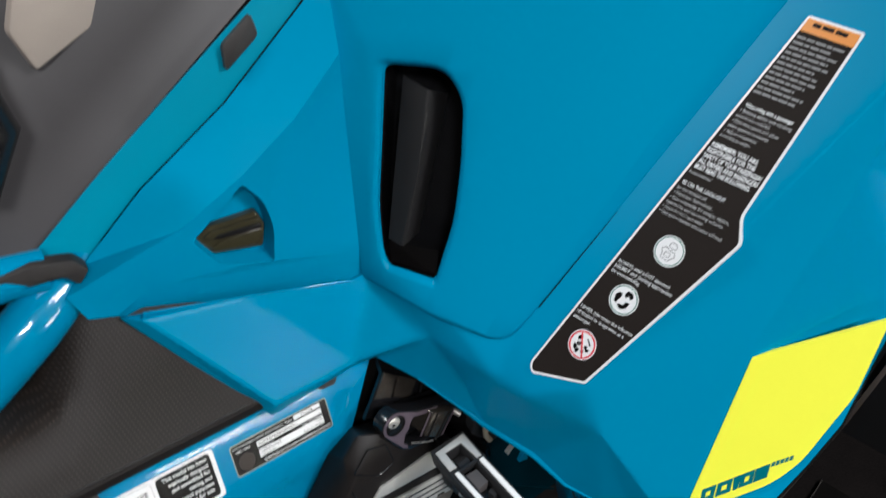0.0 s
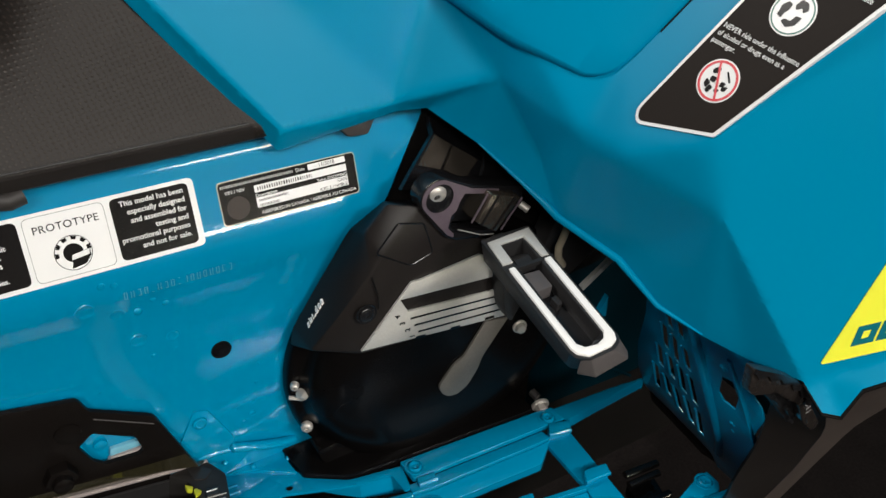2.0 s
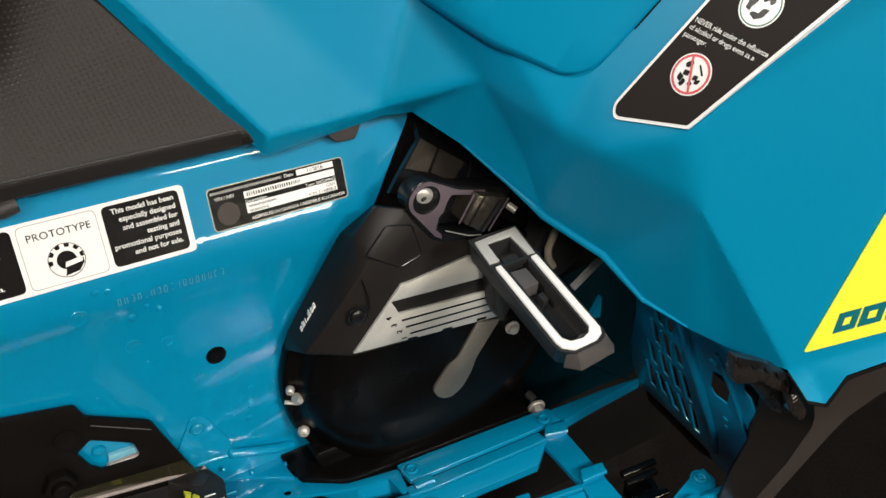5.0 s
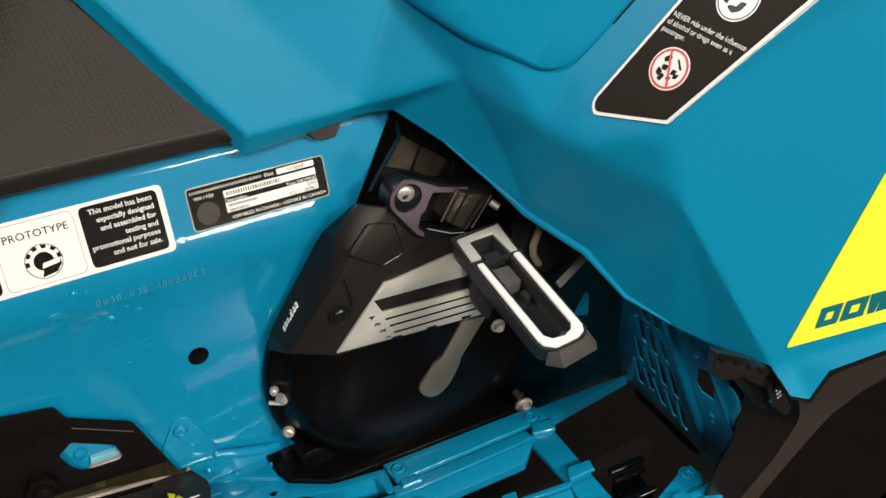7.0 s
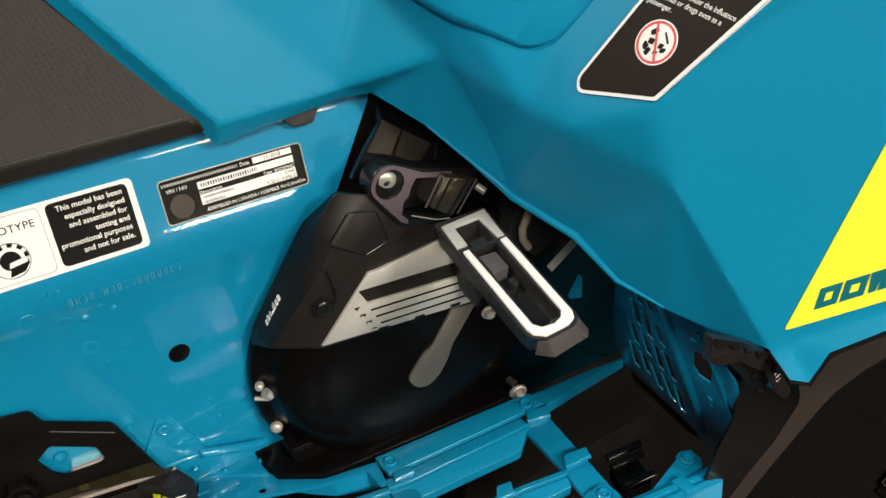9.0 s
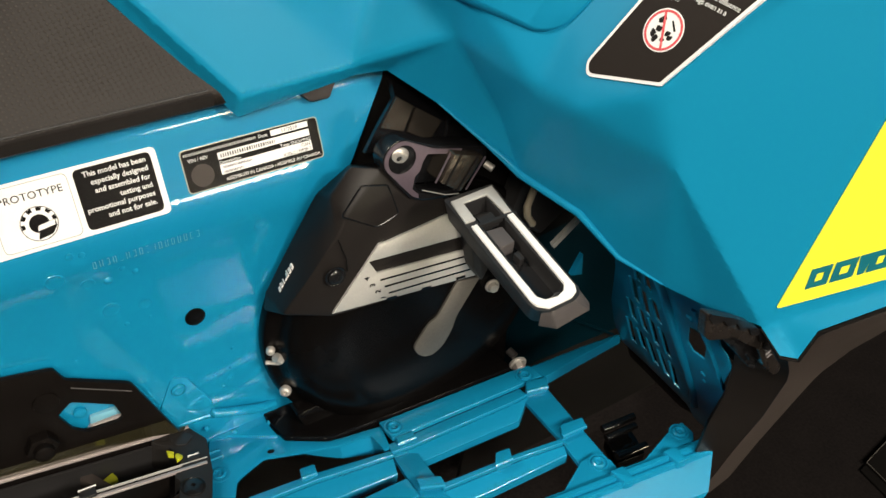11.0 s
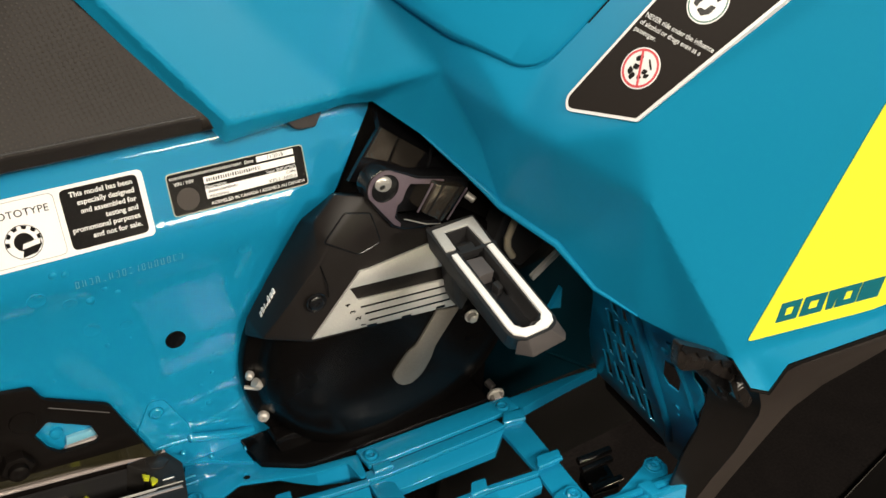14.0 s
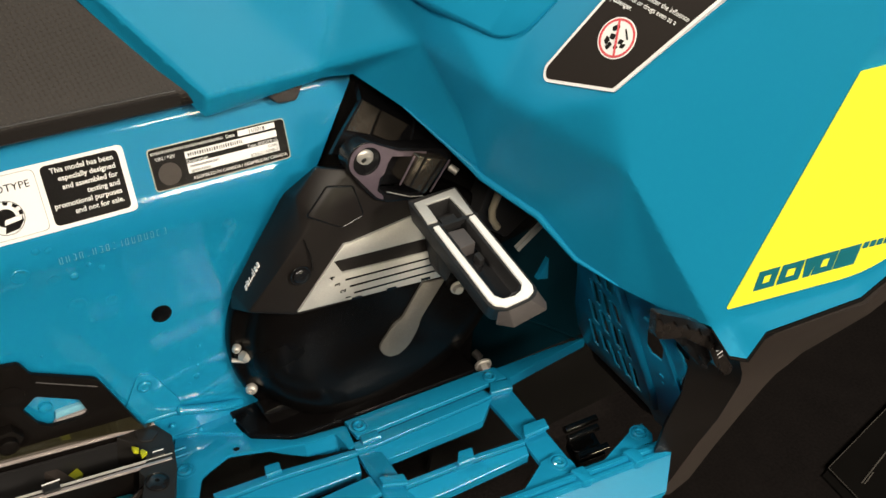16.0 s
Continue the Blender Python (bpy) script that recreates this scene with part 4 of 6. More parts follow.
decal = part("yellow_decal", slab(YEL, rounded(pts, [0.003, 0.02, 0.012, 0.01, 0.01, 0, 0.001]), -0.0030, 0.0003), YELLOW, sled, "bright yellow side decal with teal emblem bars")
# the maker's word becomes a row of slanted bars
for k, (x0, x1) in enumerate(((0.0105, 0.0218), (0.0232, 0.0352), (0.0345, 0.0440), (0.0420, 0.0530), (0.0535, 0.0648))):
    lean, h, rise = 0.0012, 0.0143, 0.51

    def slant(x, f):
        return (x + lean * f, 0.0165 + (x - 0.0105) * rise + h * f)

    cuts = ()
    if k in (0, 1, 3):
        cuts = [[slant(x0 + 0.0038, 0.30), slant(x1 - 0.0036, 0.30), slant(x1 - 0.0036, 0.70), slant(x0 + 0.0038, 0.70)]]
    narrow = 0.0030 if k == 2 else 0.0
    ring = [slant(x0 + narrow, 0), slant(x1 - narrow, 0), slant(x1 - narrow * 0.4, 1), slant(x0 + narrow * 0.4, 1)]
    part("emblem_bar", slab(YEL, ring, 0.0003, 0.0006, 0, cuts), TEALINKSHADE, decal)
for k in range(5):
    x, y = 0.0668 + 0.0036 * k, 0.0550 + 0.0016 * k
    part("emblem_bar", slab(YEL, [(x, y), (x + 0.0027, y + 0.0012), (x + 0.0032, y + 0.0056), (x + 0.0005, y + 0.0044)], 0.0003, 0.0006), TEALINKSHADE, decal)

lab = [(0.0, 0.350), (0.0417, 0.3588), (0.0590, 0.2062), (0.0717, 0.1890), (0.0474, 0.0242), (0.0055, -0.0026), (-0.0012, 0.0035)]
LH = 0.0003


def inset(ring, d):
    """The outline moved inwards by d."""
    out, n = [], len(ring)
    area = sum(ring[i][0] * ring[(i + 1) % n][1] - ring[(i + 1) % n][0] * ring[i][1] for i in range(n))
    s = 1 if area > 0 else -1
    for i in range(n):
        p, a, b = Vector(ring[i]), Vector(ring[i - 1]), Vector(ring[(i + 1) % n])
        e, f = (p - a).normalized(), (b - p).normalized()
        ne, nf = Vector((-e.y, e.x)) * s, Vector((-f.y, f.x)) * s
        m = (ne + nf).normalized()
        out.append(tuple(p + m * d / max(0.35, m.dot(ne))))
    return out


label = part("warning_label", slab(LAB, rounded(lab, [0.002, 0.002, 0.004, 0.004, 0.001, 0.006, 0.006]), LH - 0.0040, LH), WHITE, sled,
             "black warning label with white border and pictograms")
film = inset(lab, 0.0020)
part("label_film", slab(LAB, rounded(film, [0.001, 0.001, 0.004, 0.003, 0.001, 0.006, 0.006]), LH, LH + 0.0003), LABELINK, label)
part("orange_header", slab(LAB, [(0.0020, 0.3380), (0.0415, 0.3462), (0.0400, 0.3565), (0.0018, 0.3485)], LH + 0.0003, LH + 0.0005), ORANGE, label)
TILT = 12.0


def line(words, a, b, size, weight=0.0, squeeze=None):
    lettering("print", words, size, LAB.matrix(a, b, LH + 0.0007, TILT), WHITE if weight else GREYPRINT, label, "LEFT", 1.0, squeeze, weight=weight)


line("NEVER ride under the influence", 0.0030, 0.0695, 0.0044, 0.00001, 0.0505)
line("of alcohol or drugs even as a", 0.0032, 0.0646, 0.0044, 0.00001, 0.0455)
line("passenger.", 0.0034, 0.0597, 0.0044, 0.00001, 0.0165)
line("ALWAYS wear a DOT approved", 0.0040, 0.1185, 0.0044, 0.00001, 0.0480)
line("HELMET and clothing appropriate", 0.0042, 0.1138, 0.0044, 0.00001, 0.0530)
line("for snowmobiling.", 0.0044, 0.1091, 0.0044, 0.00001, 0.0270)
line("REMEMBER: YOU ARE", 0.0042, 0.2345, 0.0052, 0.00012, 0.0385)
line("RESPONSIBLE FOR THE", 0.0042, 0.2293, 0.0052, 0.00012, 0.0400)
line("SAFETY OF YOUR PASSENGER!", 0.0042, 0.2241, 0.0052, 0.00012, 0.0490)
line("ALL DRIVERS AND PASSENGERS", 0.0044, 0.2189, 0.0052, 0.00012, 0.0500)
line("MUST READ THE FOLLOWING.", 0.0044, 0.2137, 0.0052, 0.00012, 0.0470)
line("BE ON THE LOOK-OUT", 0.0047, 0.1985, 0.0044, 0.00003, 0.0370)
line("When riding with a passenger", 0.0057, 0.2720, 0.0046, 0.00006, 0.0390)
SMALL = Plane(LAB.at(0, 0, 0), LAB.r * math.cos(radians(TILT)) + LAB.u * math.sin(radians(TILT)), LAB.u)
rnd = random.Random(11)


def small_print(rows):
    out = []
    for a, b, n in rows:
        p = LAB.at(a, b)
        fa, fb = SMALL.flat(p)
        out.append((fa, fb, n, 0.0017))
    bars("print_bar", SMALL, out, LH + 0.0008, GREYINK, label, "rows of small grey print")


ha, hb = SMALL.flat(LAB.at(0.008, 0.3445))
bars("header_bar", SMALL, [(ha, hb, 0.026, 0.0030)], LH + 0.0008, LABELINK, label)
line("Avoid surprises!", 0.0030, 0.2083, 0.0040, 0.0, 0.0200)
for k, (words, wide) in enumerate((("for the unexpected.", 0.026), ("\u2022 Operate defensively.", 0.034), ("\u2022 Scan constantly for people, objects,", 0.052), ("conditions and upcoming vehicles.", 0.050),
                                   ("\u2022 Avoid thin ice / open water", 0.036), ("\u2022 Use extra caution whenever off-trail.", 0.056))):
    line(words, 0.0040, 0.1933 - 0.0046 * k, 0.0040, 0.0, wide)
for k, (words, wide) in enumerate((("\u2022 Braking ability and steering", 0.042), ("control are reduced.", 0.028), ("\u2022 Decrease speed and allow", 0.038), ("extra space to maneuver.", 0.034), ("\u2022 Adjust suspension", 0.027),
                                   ("according to weight.", 0.025))):
    line(words, 0.0046, 0.2670 - 0.0046 * k, 0.0040, 0.0, wide)
small_print([(0.0036, 0.3325 - 0.0044 * k, (0.036, 0.030, 0.037, 0.033, 0.036, 0.029, 0.034, 0.036, 0.031, 0.026, 0.036, 0.033)[k]) for k in range(12)])


def disc(name, cx, cy, r, h0, h1, mat, r_in=0.0):
    ring = [(cx + r * math.cos(t), cy + r * math.sin(t)) for t in (2 * math.pi * k / 40 for k in range(40))]
    holes = [[(cx + r_in * math.cos(t), cy + r_in * math.sin(t)) for t in (2 * math.pi * k / 40 for k in range(40))]] if r_in else ()
    return part(name, slab(LAB, ring, h0, h1, 0, holes), mat, label)


for (cx, cy), mat in (((0.0248, 0.0469), RED), ((0.0281, 0.0980), GREEN), ((0.0318, 0.1512), GREEN)):
    disc("pictogram_disc", cx, cy, 0.0126, LH + 0.0003, LH + 0.0005, WHITE)
    disc("pictogram_ring", cx, cy, 0.0118, LH + 0.0005, LH + 0.0007, mat, 0.0104 if mat is RED else 0.0110)
    if mat is RED:
        shapes = [[(-0.0072, 0.0030), (-0.0052, 0.0066), (-0.0030, 0.0060), (-0.0036, 0.0026), (-0.0054, 0.0012)], [(-0.0050, 0.0000), (-0.0014, 0.0012), (-0.0008, -0.0020), (-0.0040, -0.0030)],
                  [(-0.0062, -0.0026), (-0.0024, -0.0034), (-0.0026, -0.0072), (-0.0054, -0.0062)], [(-0.0020, -0.0040), (0.0006, -0.0046), (0.0002, -0.0088), (-0.0024, -0.0082)],
                  [(0.0022, 0.0012), (0.0052, 0.0020), (0.0052, -0.0008), (0.0028, -0.0020)], [(0.0046, -0.0006), (0.0076, 0.0012), (0.0078, -0.0018), (0.0056, -0.0030)],
                  [(0.0020, -0.0030), (0.0048, -0.0032), (0.0042, -0.0058), (0.0022, -0.0054)], [(0.0010, 0.0076), (0.0066, 0.0040), (0.0060, 0.0030), (0.0004, 0.0068)]]
    elif cy < 0.12:
        shapes = [[(-0.0082, 0.0000), (-0.0062, 0.0036), (-0.0036, 0.0034), (-0.0030, 0.0000), (-0.0040, -0.0030), (-0.0034, -0.0056), (-0.0066, -0.0054), (-0.0072, -0.0024)],
                  [(-0.0020, 0.0040), (-0.0012, 0.0082), (0.0030, 0.0088), (0.0058, 0.0060), (0.0044, 0.0030), (0.0022, 0.0050), (0.0000, 0.0022)],
                  [(0.0026, 0.0000), (0.0062, 0.0010), (0.0058, -0.0042), (0.0024, -0.0078), (-0.0022, -0.0066), (-0.0014, -0.0046), (0.0022, -0.0038)]]
    else:
        shapes = []
        for ring, wide in (([(-0.0034, 0.0036), (-0.0026, 0.0070), (0.0010, 0.0082), (0.0040, 0.0062), (0.0042, 0.0034), (0.0010, 0.0024)], 0.0006),
                           ([(-0.0070, -0.0012), (-0.0040, 0.0022), (0.0004, 0.0010), (0.0048, 0.0020), (0.0070, -0.0020), (0.0050, -0.0040), (0.0040, -0.0072), (-0.0034, -0.0076), (-0.0044, -0.0036)], 0.0006),
                           ([(-0.0024, -0.0010), (0.0028, -0.0012), (0.0030, -0.0050), (-0.0022, -0.0052)], 0.0005)):
            ring = rounded([(cx + a, cy + b) for a, b in ring], 0.0010)
            part("pictogram_outline", slab(LAB, ring, LH + 0.0005, LH + 0.0008, 0, [inset(ring, wide)]), GREYINK, label)
    for s in shapes:
        part("pictogram_shape", slab(LAB, rounded([(cx + a, cy + b) for a, b in s], 0.0008), LH + 0.0005, LH + 0.0008), INK, label)
    if mat is RED:
        d, w = Vector((0.62, -0.785)), Vector((0.785, 0.62)) * 0.0006
        q = [Vector((cx, cy)) + d * 0.011 + w, Vector((cx, cy)) + d * 0.011 - w, Vector((cx, cy)) - d * 0.011 - w, Vector((cx, cy)) - d * 0.011 + w]
        part("pictogram_bar", slab(LAB, [tuple(p) for p in q], LH + 0.0005, LH + 0.0010), RED, label)

# ---- recess behind the panel: dark bay ----
bm = bmesh.new()
bay = [bm.verts.new(p) for p in ((0.06, 0.012, 0.30), (0.285, 0.012, 0.28), (0.300, 0.012, 0.40), (0.46, 0.012, 0.42), (0.46, 0.012, 0.66), (0.10, 0.012, 0.66))]
bm.faces.new(bay)
thicken(bm, -0.004)
part("bay_backing", bm, MATBLACK, sled, "black backing behind the side opening")
bm = shell([(0.126, -0.028, 0.576), (0.205, -0.030, 0.553), (0.1379, -0.0255, 0.5919), (0.190, -0.0255, 0.5635), (0.1602, -0.0135, 0.6071), (0.2080, -0.0135, 0.5705), (0.166, 0.004, 0.614), (0.235, 0.004, 0.559), (0.226, -0.020, 0.551)],
           [(0, 1, 3, 2), (2, 3, 5, 4), (4, 5, 7, 6), (1, 8, 7, 5, 3)], 0.004, 0.0018, (0, 1, 0))
beam = part("engine_mount", bm, GLOSSBLACK, sled, "glossy black cast engine mount behind the cover")
# paler quads paint the lamp reflections on the black mount's facets
for quad in ([(0.1400, -0.0250, 0.5915), (0.1602, -0.0142, 0.6064), (0.1744, -0.0142, 0.5952), (0.1594, -0.0250, 0.5832)], [(0.1625, -0.0250, 0.5822), (0.1765, -0.0142, 0.5936), (0.2000, -0.0142, 0.5760), (0.1815, -0.0250, 0.5690)]):
    n = (Vector(quad[1]) - Vector(quad[0])).cross(Vector(quad[3]) - Vector(quad[0])).normalized()
    n = n if n.y < 0 else -n
    part("lit_facet", shell([tuple(Vector(q) + n * 0.0016) for q in quad], [(0, 1, 2, 3)], 0.0020, 0, (0, 1, 0)), CASTLIT, beam, "paler quad painting lamp light on the black mount")
# another paler patch painted where the casting catches light
part("lit_mount_foot", slab(Plane((0, -0.012, 0), (1, 0, 0), (0, 0.12, 1)), rounded([(0.1396, 0.5640), (0.1180, 0.5441), (0.1300, 0.5350), (0.1440, 0.5440), (0.1500, 0.5550)], 0.002), -0.004, 0.0, 0.001), CASTLIT, beam)
part("mount_rib", tube([(0.192, -0.028, 0.560), (0.201, -0.022, 0.573), (0.208, -0.012, 0.581)], 0.0016, 8), GLOSSBLACK, beam)
# hose, grey strut and small box further in
part("hose", tube([(0.283, -0.046, 0.532), (0.2715, -0.050, 0.512), (0.263, -0.052, 0.496), (0.264, -0.052, 0.486), (0.272, -0.050, 0.474)], 0.0034, 10), STRAP, sled, "tan rubber hose")
bm = swept([(-0.0028, -0.002), (0.0028, -0.002), (0.0028, 0.002), (-0.0028, 0.002)], (0.335, -0.058, 0.481), (0.287, -0.061, 0.452), (0.5, 0, -0.86), (0, -1, 0))
part("strut", bm, ALU, sled, "grey metal strut")
bm = slab(Plane((0, -0.030, 0), (1, 0, 0), (0, 0, 1)), rounded([(0.262, 0.470), (0.300, 0.440), (0.345, 0.470), (0.330, 0.52), (0.285, 0.53)], 0.004), -0.02, 0.0, 0.003)
part("control_box", bm, BLACK, sled, "black plastic box")
# black sheet painting the deep shade on a blue bulkhead
bm = slab(Plane((0, 0.045, 0), (1, 0, 0), (0, 0, 1)), [(0.27, 0.03), (0.60, 0.03), (0.60, 0.24), (0.46, 0.48), (0.33, 0.48)], -0.006, 0.0, 0.002)
part("bulkhead", bm, MATBLACK, sled, "black sheet for the shaded blue bulkhead in the footwell")
bm = slab(Plane((0, -0.022, 0), (1, 0, 0), (0, 0, 1)), [(0.352, 0.366), (0.366, 0.362), (0.364, 0.388)], -0.006, 0.0, 0.001)
part("gusset", bm, PAINT, sled, "small blue gusset")
# blue footwell wall; its dark colour has the shade painted in
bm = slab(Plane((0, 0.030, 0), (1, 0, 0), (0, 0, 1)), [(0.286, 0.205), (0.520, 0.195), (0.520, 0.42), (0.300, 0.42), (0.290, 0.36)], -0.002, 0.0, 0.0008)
wall = part("footwell_wall", bm, SHADEDBLUE, sled, "blue footwell wall with its shade put into the colour", smooth=40)
part("wall_fold", tube([(0.3400, 0.0288, 0.2990), (0.3850, 0.0288, 0.2650), (0.4088, 0.0288, 0.2463), (0.4789, 0.0288, 0.1909)], 0.0020, 10), SHADEDBLUE, wall)
# ---- round black cover low on the side ----
DR = Plane((0.155, -0.002, 0.408), (1, 0, 0), (0, 0, 1))
bm = turned(DR, [(0.1205, -0.004), (0.1220, 0.006), (0.1210, 0.0115), (0.1180, 0.0140), (0.1130, 0.0150), (0.1105, 0.0180), (0.1085, 0.0250), (0.1040, 0.0340), (0.0960, 0.0420), (0.0850, 0.0470), (0.070, 0.0495), (0.04, 0.0502), (0.0, 0.0502)], 80)
for v in bm.verts:
    # the cover stretches forward and flattens low
    if v.co.x > 0.155:
        v.co.x = 0.155 + (v.co.x - 0.155) * 1.28
drum = part("drive_cover", bm, DRUM, sled, "rounded black moulded drive cover", smooth=45)
bm = slab(Plane((0, -0.030, 0), (1, 0, 0), (0, 0, 1)), rounded([(0.048, 0.345), (0.060, 0.312), (0.110, 0.296), (0.270, 0.286), (0.270, 0.350)], 0.006), -0.016, 0.0, 0.004)
part("cover_skirt", bm, DRUM, drum)
for a, b in ((0.0465, 0.3655), (0.0385, 0.4150)):
    pl = Plane((a, -0.017, b), (0.86, -0.5, 0), (0, 0.1, 1))
    screw(pl, 0, 0, 0.0050 if b < 0.4 else 0.0036, 0.0055, ZINC, drum, "flange_bolt")
bm = tube([(0.0405, -0.021, 0.4085), (0.0445, -0.021, 0.4035)], 0.0042, 10)
part("clip_end", bm, ZINC, drum)
bm = tube([(0.033, -0.016, 0.4025), (0.043, -0.020, 0.400)], 0.0018, 8)
part("clip_wire", bm, ZINC, drum)
HX = Plane((0.2620, -0.0580, 0.3225), (1, -0.25, 0), (0, -0.2, 1))
screw(HX, 0, 0, 0.0058, 0.009, ZINC, drum, "hex_bolt", "hex", "zinc hex bolt")
part("bolt_stud", tube([(0.2570, -0.050, 0.334), (0.2585, -0.058, 0.332)], 0.004, 10), RUBBER, drum)
SBP = Plane((0.229, -0.0545, 0.4275), (1, -0.2, 0), (0, 0, 1))
screw(SBP, 0, 0, 0.0044, 0.006, ZINC, drum, "hex_bolt", "hex")

# ---- angular black cover above it ----
C = {"b1": (0.120, -0.012, 0.560), "b2": (0.092, -0.012, 0.544), "b3": (0.061, -0.012, 0.498), "b4": (0.042, -0.012, 0.468), "b5": (0.039, -0.012, 0.452),
     "c1": (0.089, -0.041, 0.557), "c2": (0.095, -0.057, 0.546), "c3": (0.087, -0.057, 0.532), "c4": (0.0635, -0.054, 0.505), "c5": (0.042, -0.046, 0.471),
     "m1": (0.121, -0.057, 0.515), "tr": (0.076, -0.057, 0.4625), "t1": (0.106, -0.044, 0.579), "t2": (0.126, -0.055, 0.577), "t3": (0.140, -0.057, 0.560), "t4": (0.186, -0.057, 0.530),
     "t5": (0.205, -0.057, 0.505), "t6": (0.222, -0.057, 0.448), "i2": (0.150, -0.020, 0.555), "i4": (0.215, -0.02, 0.50)}
cn = list(C)
CF = ["b2 b3 b4 c5 c4 c3 c1", "b4 b5 c5", "b1 b2 c1 t1", "t1 c1 c2 t2", "c1 c3 c2", "c2 c3 m1 t4 t3 t2", "c3 c4 c5 tr m1", "m1 tr t6 t5 t4", "c5 b5 tr", "b1 t1 t2 i2", "t2 t3 i2", "t3 t4 i4 i2"]
bm = shell([C[n] for n in cn], [[cn.index(n) for n in f.split()] for f in CF], 0.003, 0.0022, (0, 1, 0), 8, 2)
cover = part("recoil_cover", bm, COVERBLACK, sled, "angular matt black plastic cover", smooth=40)
CV = Plane((0, -0.0572, 0), (1, 0, 0), (0, 0, 1))
# thin black tube painting the dark of the groove round the pad
groove = rounded([(0.0901, 0.5490), (0.1071, 0.5693), (0.1283, 0.5633), (0.1369, 0.5354), (0.1182, 0.5298)], [0.003, 0.002, 0.002, 0.004, 0.004])
part("groove_shade_line", tube([CV.at(a, b, -0.0002) for a, b in groove + groove[:1]], 0.0007, 8), GLOSSBLACK, cover, "black line painting the shade in a groove round a flat pad")
screw(CV, 0.0820, 0.4985, 0.0062, 0.0026, GLOSSBLACK, cover, "torx_screw", label="black torx screw")
bm = turned(CV, [(0.0085, 0.0), (0.0082, 0.0008), (0.0066, 0.0004)], 24, 0.0820, 0.4985)
part("screw_seat", bm, GLOSSBLACK, cover)
part("mould_line", tube([(0.0865, -0.0572, 0.530), (0.0915, -0.0574, 0.512), (0.0920, -0.0574, 0.500)], 0.0006, 6), GLOSSBLACK, cover)
# the maker's word on the flank becomes short slanted bars
FL = Plane((0.0495, -0.0280, 0.4780), (0.535, 0, 0.845), (0.02, 1, 0.05))
for x, w, h in ((0.0, 0.0022, 0.0040), (0.0036, 0.0008, 0.0054), (0.0050, 0.0012, 0.0040), (0.0078, 0.0008, 0.0044), (0.0098, 0.0016, 0.0012), (0.0128, 0.0024, 0.0040), (0.0146, 0.0008, 0.0056), (0.0170, 0.0022, 0.0040), (0.0206, 0.0022, 0.0040)):
    part("emblem_bar", slab(FL, [(x, -0.0018), (x + w, -0.0018), (x + w + 0.001, -0.0018 + h), (x + 0.001, -0.0018 + h)], 0.0, 0.0024), SILVER, cover)

# ---- metal scale plate ----
MP = Plane((0, -0.0575, 0), (1, 0, 0), (0, 0, 1))
slot = rounded([(0.1090, 0.5030), (0.1160, 0.4895), (0.205, 0.4800), (0.200, 0.4950)], 0.0008, 2)
bm = slab(MP, [(0.0765, 0.4665), (0.1180, 0.5160), (0.1250, 0.5155), (0.1780, 0.5215), (0.2000, 0.5080), (0.2110, 0.4500)], 0, 0.0022, 0.0005, [slot])
scale = part("scale_plate", bm, ALU, sled, "brushed aluminium scale plate with numbers")
part("slot_shadow", slab(MP, slot, -0.004, -0.003), GLOSSBLACK, scale, "dark slot")
for k in range(3):
    p, q = Vector((0.1180 + 0.0036 * k, 0.4822 - 0.0078 * k)), Vector((0.1990 + 0.0040 * k, 0.4745 - 0.0078 * k))
    d = (q - p).normalized()
    w = Vector((-d.y, d.x)) * 0.0008
    part("scale_line", slab(MP, [tuple(p - w), tuple(q - w), tuple(q + w), tuple(p + w)], 0.0022, 0.0025), INK, scale)
for k in range(4):
    lettering("scale_number", str(4 - k), 0.0062, MP.matrix(0.1085 + 0.0045 * k, 0.4880 - 0.0080 * k, 0.0026, 80), INK, scale, "CENTER", 1.25, weight=0.0002)
for x, z in ((0.123, 0.4625), (0.155, 0.4590), (0.188, 0.4562)):
    part("scale_slit", slab(MP, [(x, z), (x + 0.009, z - 0.0010), (x + 0.009, z - 0.0034), (x, z - 0.0024)], 0.0022, 0.0026), INK, scale)
# long pointer tongue
bm = slab(Plane((0, -0.0525, 0), (1, 0, 0), (0, 0, 1)), rounded([(0.1928, 0.4461), (0.2161, 0.4416), (0.1926, 0.4078), (0.1897, 0.3968), (0.1799, 0.3808), (0.1697, 0.3752), (0.1614, 0.3764), (0.1549, 0.3817), (0.1509, 0.3902), (0.1521, 0.3951), (0.1623, 0.4085), (0.1662, 0.4127), (0.1733, 0.4153)], [0, 0, 0.006, 0.006, 0.006, 0.003, 0.003, 0.003, 0.003, 0.003, 0.004, 0.004, 0.006]), 0.0, 0.0022, 0.0006)
part("pointer_tongue", bm, CASTING, sled, "grey steel pointer tongue on the cover")

# ---- forged bracket with bolt ----
BR = Plane((0, -0.060, 0), (1, 0, 0), (0, 0, 1))
ring = [(0.138 + 0.0150 * math.cos(radians(t)), 0.5835 + 0.0150 * math.sin(radians(t))) for t in range(55, 235, 15)]
outer = ring + [(0.1330, 0.5635), (0.1450, 0.5480), (0.1560, 0.5420), (0.1850, 0.5365), (0.2130, 0.5600), (0.2120, 0.5730), (0.1660, 0.5860)]
hole = rounded([(0.1520, 0.5820), (0.1640, 0.5800), (0.2030, 0.5680), (0.2030, 0.5620), (0.1830, 0.5430), (0.1580, 0.5480), (0.1480, 0.5560), (0.1540, 0.5680)], 0.004)
